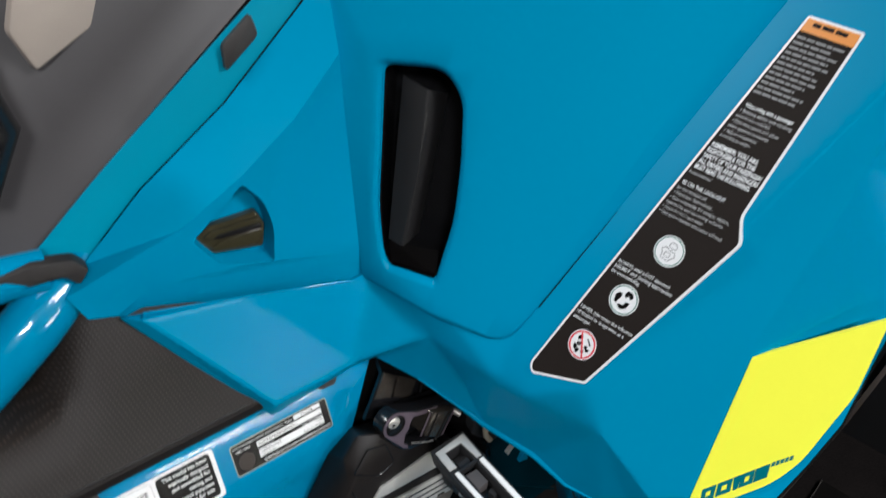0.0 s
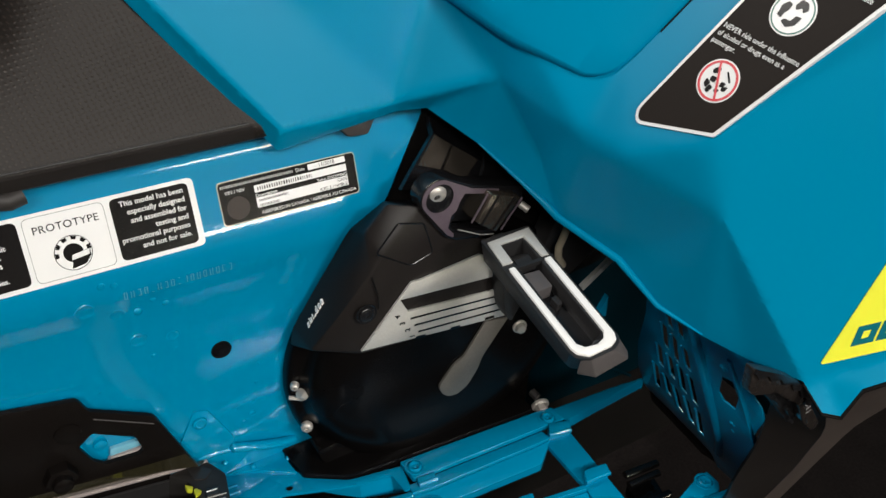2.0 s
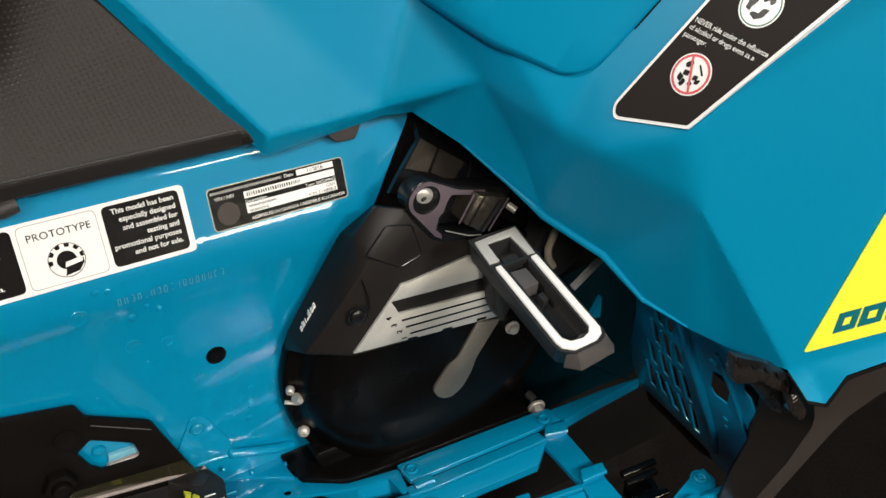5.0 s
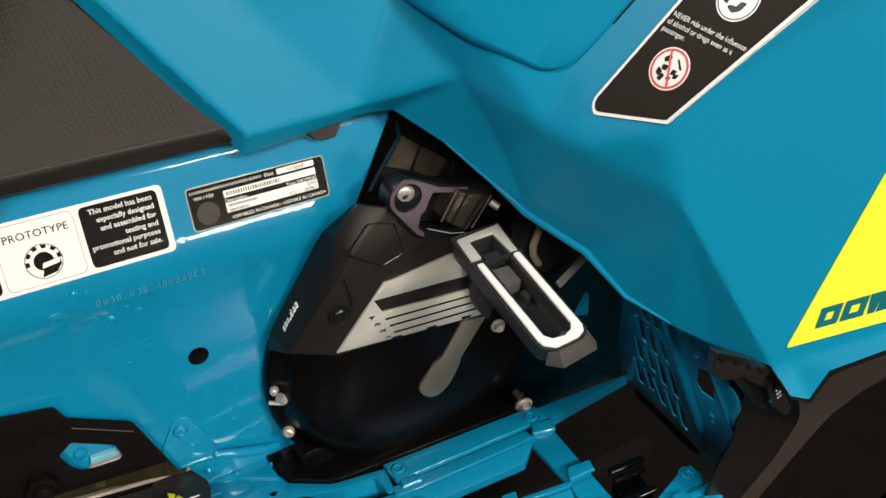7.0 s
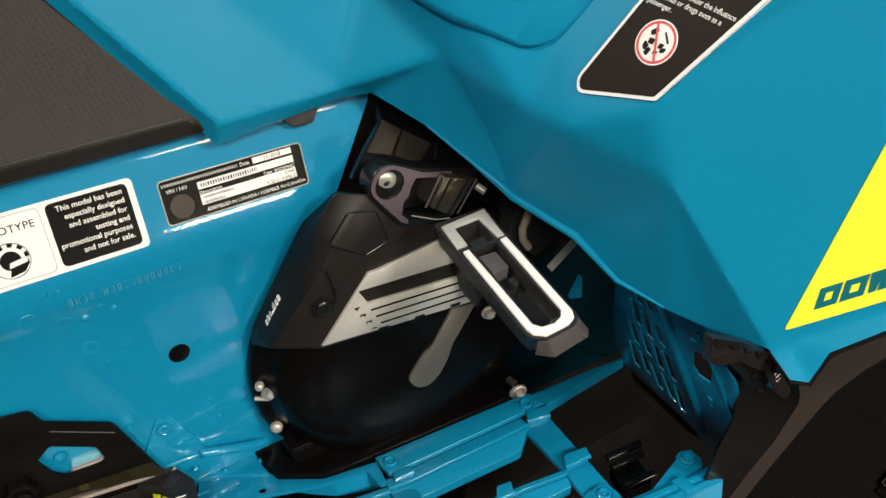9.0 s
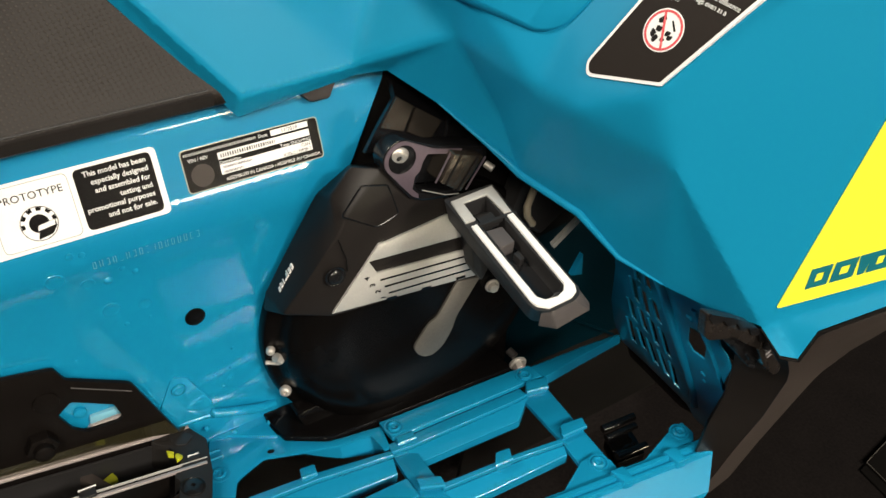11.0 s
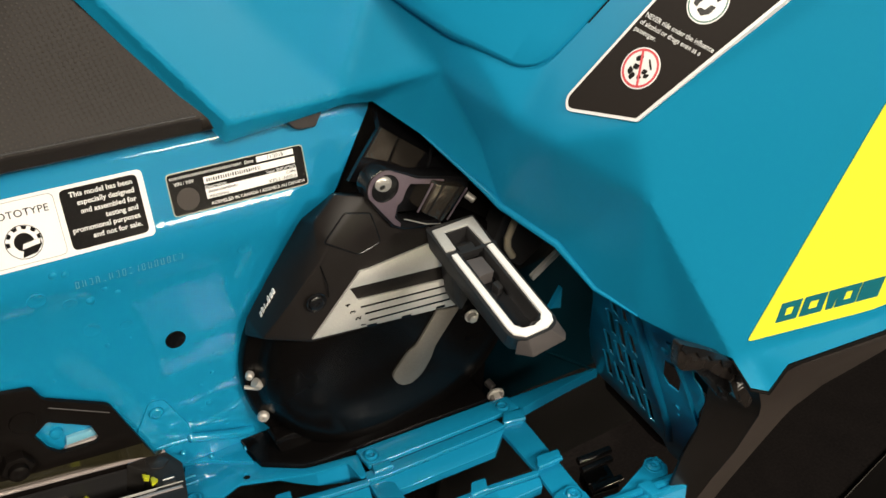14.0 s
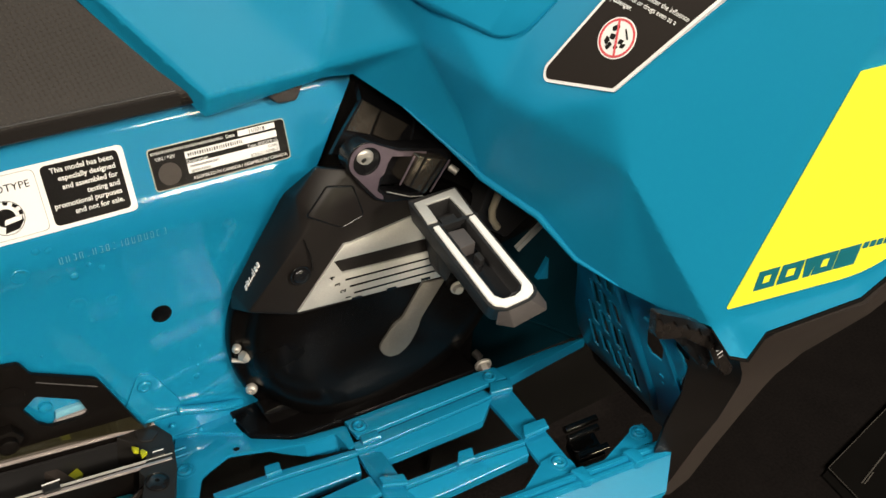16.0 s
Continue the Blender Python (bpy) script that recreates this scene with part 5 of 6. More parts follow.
bm = slab(BR, outer, -0.014, 0.0, 0.0014, [hole])
brk = part("forged_bracket", bm, GLOSSBLACK, sled, "black forged bracket with plum machined edge")
face = [p for p in ring] + [(0.1340, 0.5640), (0.1455, 0.5488), (0.1530, 0.5440), (0.1530, 0.5500), (0.1480, 0.5560), (0.1500, 0.5650), (0.1540, 0.5680), (0.1570, 0.5760), (0.1600, 0.5800), (0.1900, 0.5720), (0.1905, 0.5780), (0.1660, 0.5850)]
bore = [(0.1385 + 0.0112 * math.cos(t), 0.5830 + 0.0112 * math.sin(t)) for t in (2 * math.pi * k / 28 for k in range(28))]
part("machined_face", slab(BR, inset(face, 0.0012), 0.0, 0.0008, 0, [bore]), PLUM, brk, "plum machined face")
bm = turned(BR, [(0.0112, 0.0012), (0.0108, -0.012), (0.0, -0.0125)], 28, 0.1385, 0.5830)
part("bolt_bore", bm, GLOSSBLACK, brk)
screw(Plane((0.1370, -0.0560, 0.5855), (1, -0.15, 0), (0, -0.25, 1)), 0, 0, 0.0080, 0.0052, ZINC, brk, "torx_bolt", label="zinc torx bolt")
bm = slab(Plane((0, -0.056, 0), (1, 0, 0), (0, 0, 1)), [(0.150, 0.582), (0.205, 0.570), (0.186, 0.545), (0.150, 0.552)], -0.025, -0.008, 0.001)
part("pocket_web", bm, GLOSSBLACK, brk)
bm = slab(Plane((0, -0.066, 0), (1, 0, 0), (0, 0, 1)), rounded([(0.1780, 0.5800), (0.2035, 0.5705), (0.1840, 0.5460), (0.1660, 0.5590)], 0.001), -0.020, 0.003, 0.0012)
blk = part("cast_block", bm, CASTLIT, sled, "dark glossy cast metal block")
for f in (0.22, 0.80):
    p, q = Vector((0.1780, 0.5800)).lerp(Vector((0.2035, 0.5705)), f), Vector((0.1660, 0.5590)).lerp(Vector((0.1840, 0.5460)), f)
    part("block_rib", tube([(p.x, -0.0692, p.y), (q.x, -0.0692, q.y)], 0.0009, 8), GLOSSBLACK, blk)
part("block_rib", tube([(0.1755, -0.0665, 0.580), (0.1630, -0.0665, 0.559)], 0.0007, 8), PLUM, blk)
part("block_rib", tube([(0.2070, -0.0665, 0.568), (0.1900, -0.0665, 0.5445)], 0.0007, 8), PLUM, blk)
part("stud", tube([(0.213, -0.058, 0.5560), (0.2165, -0.064, 0.5530)], 0.0030, 10), ZINC, sled, "small zinc stud")
# bright tube that draws the highlight along the bracket's lower edge
part("bracket_highlight", tube([(0.153, -0.064, 0.5545), (0.172, -0.066, 0.5455), (0.184, -0.066, 0.5425)], 0.0004, 6), ZINC, sled, "thin zinc tube painting the highlight under the bracket")

# ---- lever handle ----
LV = Plane((0.178, -0.092, 0.559), (1, 0, 0), (0, 0.9915, 0.130))


def lv(x, y):
    return (x - 0.178, (y + 0.092) / 0.9915)


top_out = [lv(0.1590, -0.0935), lv(0.1960, -0.0910), lv(0.1920, -0.1212), lv(0.1868, -0.1202), lv(0.1868, -0.0980), lv(0.1660, -0.0985), lv(0.1640, -0.1175), lv(0.1560, -0.1172)]
u_out = [lv(0.1920, -0.1232), lv(0.1862, -0.2005), lv(0.1835, -0.2055), lv(0.1775, -0.2082), lv(0.1592, -0.2090), lv(0.1528, -0.2040), lv(0.1518, -0.1990), lv(0.1575, -0.1222), lv(0.1620, -0.1222), lv(0.1572, -0.1975), lv(0.1608, -0.2022),
         lv(0.1695, -0.2035), lv(0.1765, -0.2010), lv(0.1808, -0.1960), lv(0.1870, -0.1235)]
body_out = rounded([lv(0.1565, -0.0880), lv(0.1985, -0.0880), lv(0.1950, -0.1220), lv(0.1885, -0.2030), lv(0.1850, -0.2075), lv(0.1790, -0.2105), lv(0.1595, -0.2112), lv(0.1505, -0.2060), lv(0.1495, -0.2000), lv(0.1545, -0.1220)], 0.002)
body_in = rounded([lv(0.1858, -0.0990), lv(0.1795, -0.1955), lv(0.1758, -0.2000), lv(0.1695, -0.2022), lv(0.1618, -0.2010), lv(0.1590, -0.1975), lv(0.1670, -0.0990)], 0.001)
bm = slab(LV, body_out, -0.019, -0.0012, 0.0010, [body_in])
for v in bm.verts:
    d = (v.co - LV.o).dot(LV.n)
    if d < -0.015:
        a, b = LV.flat(v.co)
        v.co = LV.at(a * 0.82, b * 0.93 - 0.002, d)
lever = part("lever_handle", bm, BLACK, sled, "black lever handle with silver edge inlay")
bm = slab(LV, body_in, -0.018, -0.014)
part("handle_floor", bm, GLOSSBLACK, lever)
part("silver_inlay", slab(LV, top_out, -0.0012, 0.0004, 0.0003), ALU, lever, "grey silver inlay")
part("silver_inlay", slab(LV, u_out, -0.0012, 0.0006, 0.0003), SILVER, lever, "bright silver inlay")
bm = shell([LV.at(*lv(0.1690, -0.1010), -0.013), LV.at(*lv(0.1840, -0.1010), -0.013), LV.at(*lv(0.1820, -0.1120), -0.004), LV.at(*lv(0.1690, -0.1130), -0.004), LV.at(*lv(0.1815, -0.1230), -0.005), LV.at(*lv(0.1680, -0.1240), -0.005)],
           [(0, 1, 2, 3), (3, 2, 4, 5)], 0.003, 0.001, (0, 0, -1))
part("thumb_catch", bm, BLACK, lever)
bm = slab(LV, rounded([lv(0.1800, -0.1280), lv(0.1790, -0.1450), lv(0.1655, -0.1455), lv(0.1665, -0.1270)], 0.001), -0.014, -0.004, 0.0012)
part("release_block", bm, GREYPLASTIC, lever, "dark grey release block")
bm = slab(LV, rounded([lv(0.1790, -0.1500), lv(0.1785, -0.1580), lv(0.1740, -0.1590), lv(0.1740, -0.1510)], 0.001), -0.015, -0.008, 0.001)
part("release_hook", bm, BLACK, lever)
part("gap_line", slab(LV, [lv(0.1545, -0.1208), lv(0.1955, -0.1208), lv(0.1955, -0.1236), lv(0.1545, -0.1236)], -0.004, -0.0006, 0, ), BLACK, lever)
cap = [LV.at(*lv(0.1545, -0.2065), -0.0014), LV.at(*lv(0.1600, -0.2105), -0.0014), LV.at(*lv(0.1785, -0.2098), -0.0014), LV.at(*lv(0.1880, -0.2030), -0.0014),
       LV.at(*lv(0.1545, -0.2070), -0.0170), LV.at(*lv(0.1640, -0.2150), -0.0170), LV.at(*lv(0.1940, -0.2118), -0.0170), LV.at(*lv(0.1985, -0.2060), -0.0170), LV.at(*lv(0.1720, -0.1985), -0.0170), LV.at(*lv(0.1720, -0.1985), -0.0014)]
bm = shell(cap, [(0, 1, 5, 4), (1, 2, 6, 5), (2, 3, 7, 6), (0, 9, 3, 2, 1), (4, 5, 6, 7, 8), (0, 4, 8, 9), (3, 9, 8, 7)], 0.0, 0.0008, (0, 0, -1))
part("end_cap", bm, GREYPLASTIC, lever, "dark grey end cap")
part("lever_arm", slab(Plane((0, -0.072, 0), (1, 0, 0), (0, 0, 1)), rounded([(0.186, 0.535), (0.200, 0.535), (0.212, 0.470), (0.204, 0.455), (0.196, 0.470)], 0.004), -0.014, 0.002, 0.002), BLACK, lever, "black lever arm behind the handle")

# ---- running board ----
BD = Plane((0, 0, 0.322), (1, 0, 0), (0, 1, 0))
plate = [(-0.0195, 0.0042), (-0.0015, -0.0021), (0.0342, -0.0228), (0.0345, -0.0310), (0.0663, -0.0515), (0.0787, -0.0540), (0.1127, -0.0598), (0.1085, -0.0850), (0.1025, -0.0850), (0.1005, -0.0645), (0.0727, -0.0611),
         (0.0409, -0.0500), (0.0121, -0.0395), (-0.0069, -0.0462), (-0.0158, -0.0505), (-0.0249, -0.0690), (-0.0252, -0.0880), (-0.0440, -0.0880), (-0.0420, -0.0560)]
hole = [(0.0205 + 0.0032 * math.cos(t), -0.0348 + 0.0032 * math.sin(t)) for t in (2 * math.pi * k / 20 for k in range(20))]
board = part("running_board", slab(BD, rounded(plate, 0.003, 3), -0.0025, 0.0, 0.0008, [hole]), PAINT, sled, "glossy blue perforated running board")
# foot of the tunnel: a flat ledge over the plate and the rolled bead above it
ledge = Plane((0, 0, 0.3250), (1, 0, 0), (0, 1, 0))
part("tunnel_ledge", slab(ledge, rounded([(-0.060, 0.050), (-0.0480, 0.0100), (-0.0200, 0.0013), (-0.0019, -0.0043), (0.0316, -0.0258), (0.0300, -0.0145), (0.0297, -0.0040), (0.050, 0.030), (0.050, 0.055)], 0.002, 3), -0.003, 0.0, 0.0010), PAINT, tunnel)
part("tunnel_bead", tube([(-0.0150, 0.0010, 0.3610), (-0.0125, -0.0050, 0.3585), (0.0060, -0.0060, 0.3520), (0.0260, -0.0050, 0.3440), (0.0400, 0.0, 0.3370)], 0.0042, 12), PAINT, tunnel)
part("tunnel_bead", tube([(-0.0480, -0.0010, 0.3600), (-0.0359, -0.0030, 0.3590), (-0.0150, -0.0030, 0.3570), (-0.0120, 0.0020, 0.3560)], 0.0026, 10), PAINT, tunnel)
for x, y, z in ((0.0310, -0.0080, 0.3255), (-0.0130, -0.0060, 0.3625), (-0.0210, -0.0040, 0.3440), (0.0020, -0.0030, 0.3265)):
    part("rivet", turned(Plane((x, y, z), (1, 0, 0), (0, 0.7, 0.7)), [(0.0022, -0.001), (0.0020, 0.0006), (0.0010, 0.0014), (0, 0.0015)], 14), PAINT, tunnel)
for y0 in (-0.0105, -0.0178):
    part("pressed_rib", tube([(-0.0300, y0 - 0.0002, 0.3222), (-0.0160, y0 - 0.0012, 0.3222)], 0.0014, 10), PAINT, board)
bm = shell([(0.0409, -0.0495, 0.3205), (0.0727, -0.0606, 0.3205), (0.1005, -0.0640, 0.3205), (0.1030, -0.0840, 0.3205), (0.1080, -0.0760, 0.3080), (0.0990, -0.0725, 0.3070), (0.0734, -0.0634, 0.3075), (0.0553, -0.0503, 0.3090)],
           [(0, 1, 6, 7), (1, 2, 5, 6), (2, 3, 4, 5)], 0.002, 0.001, (0.2, 1, 0))
part("board_lip", bm, PAINT, board, smooth=40)


def strip(name, ring, low, high, bevel=0.0012, radius=0.0015, fall=0.0):
    bm = slab(BD, rounded(ring, radius, 3), low, high, bevel, (), 3)
    edge = sorted(ring[:3])
    for v in bm.verts:
        # a folded flank falls away from its inner edge
        v.co.z -= fall * max(0.0, float(np.interp(v.co.x, [p[0] for p in edge], [p[1] for p in edge])) - v.co.y)
    return part(name, bm, PAINT, board)


# inner rail: raised top, step and drop
strip("board_rail", [(0.1125, -0.057), (0.250, -0.0655), (0.268, -0.068), (0.270, -0.086), (0.244, -0.0845), (0.129, -0.0800), (0.1140, -0.0790)], -0.002, 0.0025)
strip("rail_step", [(0.108, -0.0805), (0.129, -0.0815), (0.244, -0.0860), (0.246, -0.0960), (0.2300, -0.0965), (0.126, -0.0930), (0.107, -0.0900)], -0.004, -0.0005)
strip("rail_drop", [(0.107, -0.0905), (0.126, -0.0935), (0.2300, -0.0970), (0.246, -0.0965), (0.2260, -0.1110), (0.126, -0.1060), (0.110, -0.0980)], -0.012, -0.0035, 0.0012, fall=0.45)
strip("board_rail", [(0.268, -0.069), (0.292, -0.0705), (0.333, -0.0730), (0.3749, -0.0775), (0.3740, -0.0790), (0.3120, -0.0832), (0.271, -0.0870)], -0.012, 0.0, 0.0015)
# second rail in two lengths; the third pair is unseen, added for reflection bands on the tunnel
for top, low in (([(-0.014, -0.070), (0.039, -0.0755), (0.107, -0.0880), (0.107, -0.0935), (0.040, -0.0835), (-0.014, -0.0790)], [(-0.014, -0.0795), (0.040, -0.0840), (0.106, -0.0940), (0.103, -0.1070), (0.052, -0.1020), (-0.014, -0.0970)]),
                 ([(0.123, -0.1400), (0.196, -0.1470), (0.238, -0.1535), (0.238, -0.1585), (0.196, -0.1520), (0.124, -0.1455)], [(0.124, -0.1460), (0.196, -0.1525), (0.238, -0.1590), (0.236, -0.1670), (0.198, -0.1645), (0.148, -0.1620), (0.124, -0.1590)]),
                 ([(0.000, -0.1180), (0.060, -0.1190), (0.104, -0.1200), (0.104, -0.1410), (0.060, -0.1410), (0.000, -0.1410)], [(0.000, -0.1610), (0.060, -0.1610), (0.104, -0.1610), (0.104, -0.1690), (0.060, -0.1690), (0.000, -0.1690)])):
    strip("board_rail", top, -0.004, 0.0)
    strip("rail_drop", low, -0.012, -0.0030, 0.0012, fall=0.45 if low[0][1] > -0.15 else 0.0)
# cross bars
strip("cross_bar", [(0.108, -0.0850), (0.127, -0.1000), (0.126, -0.1460), (0.124, -0.2080), (0.104, -0.2050), (0.1045, -0.1340)], -0.009, -0.0045)
strip("cross_bar", [(0.241, -0.0950), (0.269, -0.0880), (0.2645, -0.1460), (0.2600, -0.2060), (0.236, -0.1880), (0.2400, -0.1500)], -0.009, -0.0045)
# folded tabs, bright along their rolled lips
for ring, h in (([(0.1160, -0.0790), (0.1330, -0.0805), (0.1320, -0.0870), (0.1150, -0.0860)], 0.0032), ([(0.109, -0.1260), (0.128, -0.1340), (0.127, -0.1430), (0.108, -0.1345)], 0.0022), ([(0.031, -0.0700), (0.044, -0.0720), (0.042, -0.0800), (0.029, -0.0790)], 0.0065),
                ([(0.178, -0.1410), (0.191, -0.1430), (0.187, -0.1520), (0.171, -0.1510)], 0.0065), ([(0.251, -0.0850), (0.272, -0.0900), (0.266, -0.0995), (0.245, -0.0945)], 0.0040), ([(0.246, -0.1430), (0.268, -0.1460), (0.265, -0.1545), (0.240, -0.1530)], 0.0032)):
    tab = strip("folded_tab", ring, -0.006, h, 0.0026, 0.002)
    a, b = Vector(ring[3]), Vector(ring[2])
    part("rolled_lip", tube([BD.at(a.x, a.y, h - 0.0022), BD.at(b.x, b.y, h - 0.0022)], 0.0024, 10), PAINT, tab)
strip("end_gusset", [(0.205, -0.1990), (0.238, -0.1820), (0.251, -0.1815), (0.2600, -0.1930), (0.2590, -0.2030), (0.231, -0.2040)], -0.005, -0.0010)
strip("end_gusset", [(0.284, -0.2090), (0.329, -0.1950), (0.342, -0.1945), (0.3420, -0.2080), (0.336, -0.2150), (0.297, -0.2120)], -0.005, -0.0010)
for x, y, h in ((0.121, -0.0685, 0.0025), (0.2560, -0.0775, 0.0025), (0.2495, -0.1905, -0.001), (0.3320, -0.2015, -0.001), (-0.0255, -0.036, 0.0)):
    bm = turned(BD, [(0.0062, h - 0.001), (0.0060, h + 0.0012), (0.0046, h + 0.0022), (0.0034, h + 0.0018), (0.0029, h + 0.0006), (0.0015, h + 0.0005), (0, h + 0.0018)], 22, x, y)
    part("blind_rivet", bm, PAINT, board)
    part("rivet_ring", turned(BD, [(0.0090, h - 0.0005), (0.0088, h + 0.0006), (0.0072, h + 0.0006), (0.0070, h - 0.0005)], 26, x, y), PAINT, board)
# ribbed outer edge
OUTER = [(0, 0), (-0.004, 0.001), (-0.0050, 0.0038), (-0.0080, 0.0038), (-0.0090, 0.0002), (-0.0110, -0.0002), (-0.0118, 0.0022), (-0.0142, 0.0020), (-0.0155, -0.0030), (-0.0340, -0.0200), (-0.0360, -0.0420), (-0.0320, -0.0430), (-0.0140, -0.0120), (0, -0.005)]
bm = swept(OUTER, (-0.04, -0.1640, 0.322), (0.3445, -0.2180, 0.322), (0, 1, 0), (0, 0, 1))
for v in bm.verts:
    if v.co.x > 0.30:
        v.co.x -= 0.28 * max(0.0, -0.2180 - v.co.y) + max(0.0, 0.318 - v.co.z) * 0.9
part("board_edge", bm, PAINT, board, smooth=30)
for x, y in ((0.248, -0.2055), (0.300, -0.2130), (0.150, -0.1915), (0.06, -0.1785)):
    part("edge_notch", slab(BD, rounded([(x, y), (x + 0.013, y - 0.0018), (x + 0.012, y - 0.0175), (x + 0.002, y - 0.0160)], 0.002, 3), -0.004, 0.0050, 0.002), PAINT, board)

# glossy black clip hanging in the board's opening
bm = slab(Plane((0, 0, 0.286), (1, 0, 0), (0, 1, 0)), rounded([(0.296, -0.150), (0.325, -0.154), (0.316, -0.184), (0.286, -0.180)], 0.003), -0.012, 0.0, 0.003)
clip = part("cable_clip", bm, WETBLACK, sled, "glossy black plastic clip in the board opening")
for p, q in (((0.294, -0.148, 0.296), (0.329, -0.152, 0.297)), ((0.291, -0.157, 0.294), (0.324, -0.160, 0.295)), ((0.286, -0.178, 0.293), (0.317, -0.182, 0.294))):
    part("clip_bar", tube([p, q], 0.0036, 12), WETBLACK, clip)
part("clip_stem", box((0.298, -0.176, 0.10), (0.314, -0.160, 0.276), 0.004), GLOSSBLACK, clip)

# ---- toe panel with slots ----
TP = Plane((0.37, 0, 0.322), (0, -1, 0), (-0.4104, 0, 0.9119))
# each slot: upper tip and lower tip on the panel
SLOTS = [((0.1462, 0.1742), (0.1503, 0.1546)), ((0.1582, 0.1727), (0.1618, 0.1536)), ((0.1367, 0.1484), (0.1379, 0.1166)), ((0.1469, 0.1411), (0.1489, 0.1079)), ((0.1585, 0.1368), (0.1627, 0.1092)),
         ((0.1221, 0.1047), (0.1240, 0.0736)), ((0.1346, 0.1004), (0.1375, 0.0693)), ((0.1466, 0.0951), (0.1496, 0.0601)), ((0.1583, 0.0923), (0.1628, 0.0559)),
         ((0.1096, 0.0606), (0.1101, 0.0225)), ((0.1217, 0.0553), (0.1254, 0.0254)), ((0.1323, 0.0477), (0.1376, 0.0131)), ((0.1459, 0.0436), (0.1515, 0.0092)), ((0.1591, 0.0382), (0.1622, 0.0015))]
SLOTS = [((a - 0.14 * (c - a), b - 0.14 * (d - b)), (c + 0.14 * (c - a), d + 0.14 * (d - b))) for (a, b), (c, d) in SLOTS]
slots = [[(a, b), (c - 0.0062, d + 0.0042), (c, d), (a + 0.0054, b - 0.0040)] for (a, b), (c, d) in SLOTS]
big = [[(0.2010, 0.1424), (0.1942, 0.1126), (0.1984, 0.1036), (0.2111, 0.1049), (0.2170, 0.1295), (0.2126, 0.1475)],
       [(0.2347, 0.1619), (0.2340, 0.1500), (0.2397, 0.1436), (0.2459, 0.1418), (0.2492, 0.1536), (0.2401, 0.1640)]]
outer = rounded([(0.1310, 0.200), (0.1170, 0.1469), (0.0905, 0.0739), (0.0800, 0.0260), (0.0825, -0.0060), (0.1163, -0.0115), (0.1576, -0.0214), (0.1690, -0.0262), (0.1740, -0.0450), (0.2080, -0.0450), (0.2150, 0.0083), (0.2290, 0.0850), (0.2330, 0.1000), (0.2420, 0.1250), (0.2520, 0.205)], 0.003)
bm = slab(TP, outer, -0.0014, 0.0, 0.0006, slots + big)
toe = part("toe_panel", bm, PAINT, sled, "glossy blue slotted toe panel", smooth=30)
# raised lip along each slot's inner side
for (a, b), (c, d) in SLOTS:
    part("slot_lip", tube([TP.at(a - 0.0004, b - 0.0010, 0.0002), TP.at(c - 0.0061, d + 0.0042, 0.0002)], 0.0011, 8), PAINT, toe)
for ridge, r in (([(0.1765, 0.190), (0.1776, 0.1701), (0.1806, 0.1319), (0.1822, 0.0817), (0.1826, 0.0542), (0.1836, 0.0212), (0.1795, -0.0101)], 0.0055), ([(0.2130, 0.178), (0.2188, 0.1477), (0.2236, 0.1159), (0.2279, 0.0767), (0.229, 0.04)], 0.0026)):
    part("panel_rib", tube([TP.at(p, q, -0.0005 if q > 0.06 else -0.002) for p, q in ridge], r, 12), PAINT, toe)
for cx, cy, r in ((0.205, 0.075, 0.003), (0.204, 0.062, 0.002), (0.205, 0.158, 0.004)):
    part("rivet", turned(TP, [(r, 0), (r * 0.8, r * 0.4), (0, r * 0.5)], 16, cx, cy), PAINT, toe)
bm = slab(TP, rounded([(0.083, -0.012), (0.160, -0.028), (0.172, -0.048), (0.150, -0.060), (0.080, -0.040)], 0.003), -0.040, -0.003, 0.002)
part("toe_flange", bm, DRUM, sled, "black flange under the toe panel")

# added dark sheet that stands in for the shade behind the slots
bm = slab(TP, [(0.100, 0.020), (0.100, 0.190), (0.232, 0.195), (0.232, 0.020)], -0.050, -0.046)
part("toe_backing", bm, RUBBER, sled, "black sheet added for the shade behind the toe panel's slots")

# black sole under the drive cover
SO = Plane((0, 0, 0.316), (1, 0, 0), (0, 1, 0))
part("cover_sole", slab(SO, rounded([(0.0300, 0.055), (0.250, 0.055), (0.250, -0.0640), (0.1150, -0.0560), (0.0780, -0.0525), (0.0660, -0.0500), (0.0345, -0.0305), (0.0300, -0.0040)], 0.003), 0.002, 0.0115, 0.0012), DRUM, sled, "black sole under the drive cover")

# ---- toothed rubber hook under the panel ----
RB = Plane((0.0005, -0.283, 0.0105), (1, 0, 0), (0, 0, 1))
hook = [(0.2145, 0.5575), (0.2395, 0.5430), (0.2605, 0.5290), (0.2795, 0.5105), (0.2975, 0.4845), (0.3115, 0.4660), (0.3110, 0.4600), (0.3055, 0.4605), (0.2895, 0.4775), (0.2765, 0.4995), (0.2650, 0.5080), (0.2465, 0.5235), (0.2385, 0.5255), (0.2235, 0.5315), (0.2175, 0.5375)]
bm = slab(RB, rounded(hook, 0.003), -0.006, 0.0, 0.0012)
hk = part("rubber_hook", bm, HOOK, sled, "dark toothed rubber hook under the panel", smooth=30)
# black overlay painting the shade in the gap and notches above the hook
rim = [Vector(p) for p in ((0.2175, 0.5560), (0.2395, 0.5434), (0.2605, 0.5294), (0.2795, 0.5109), (0.2900, 0.4960))]
teeth = []
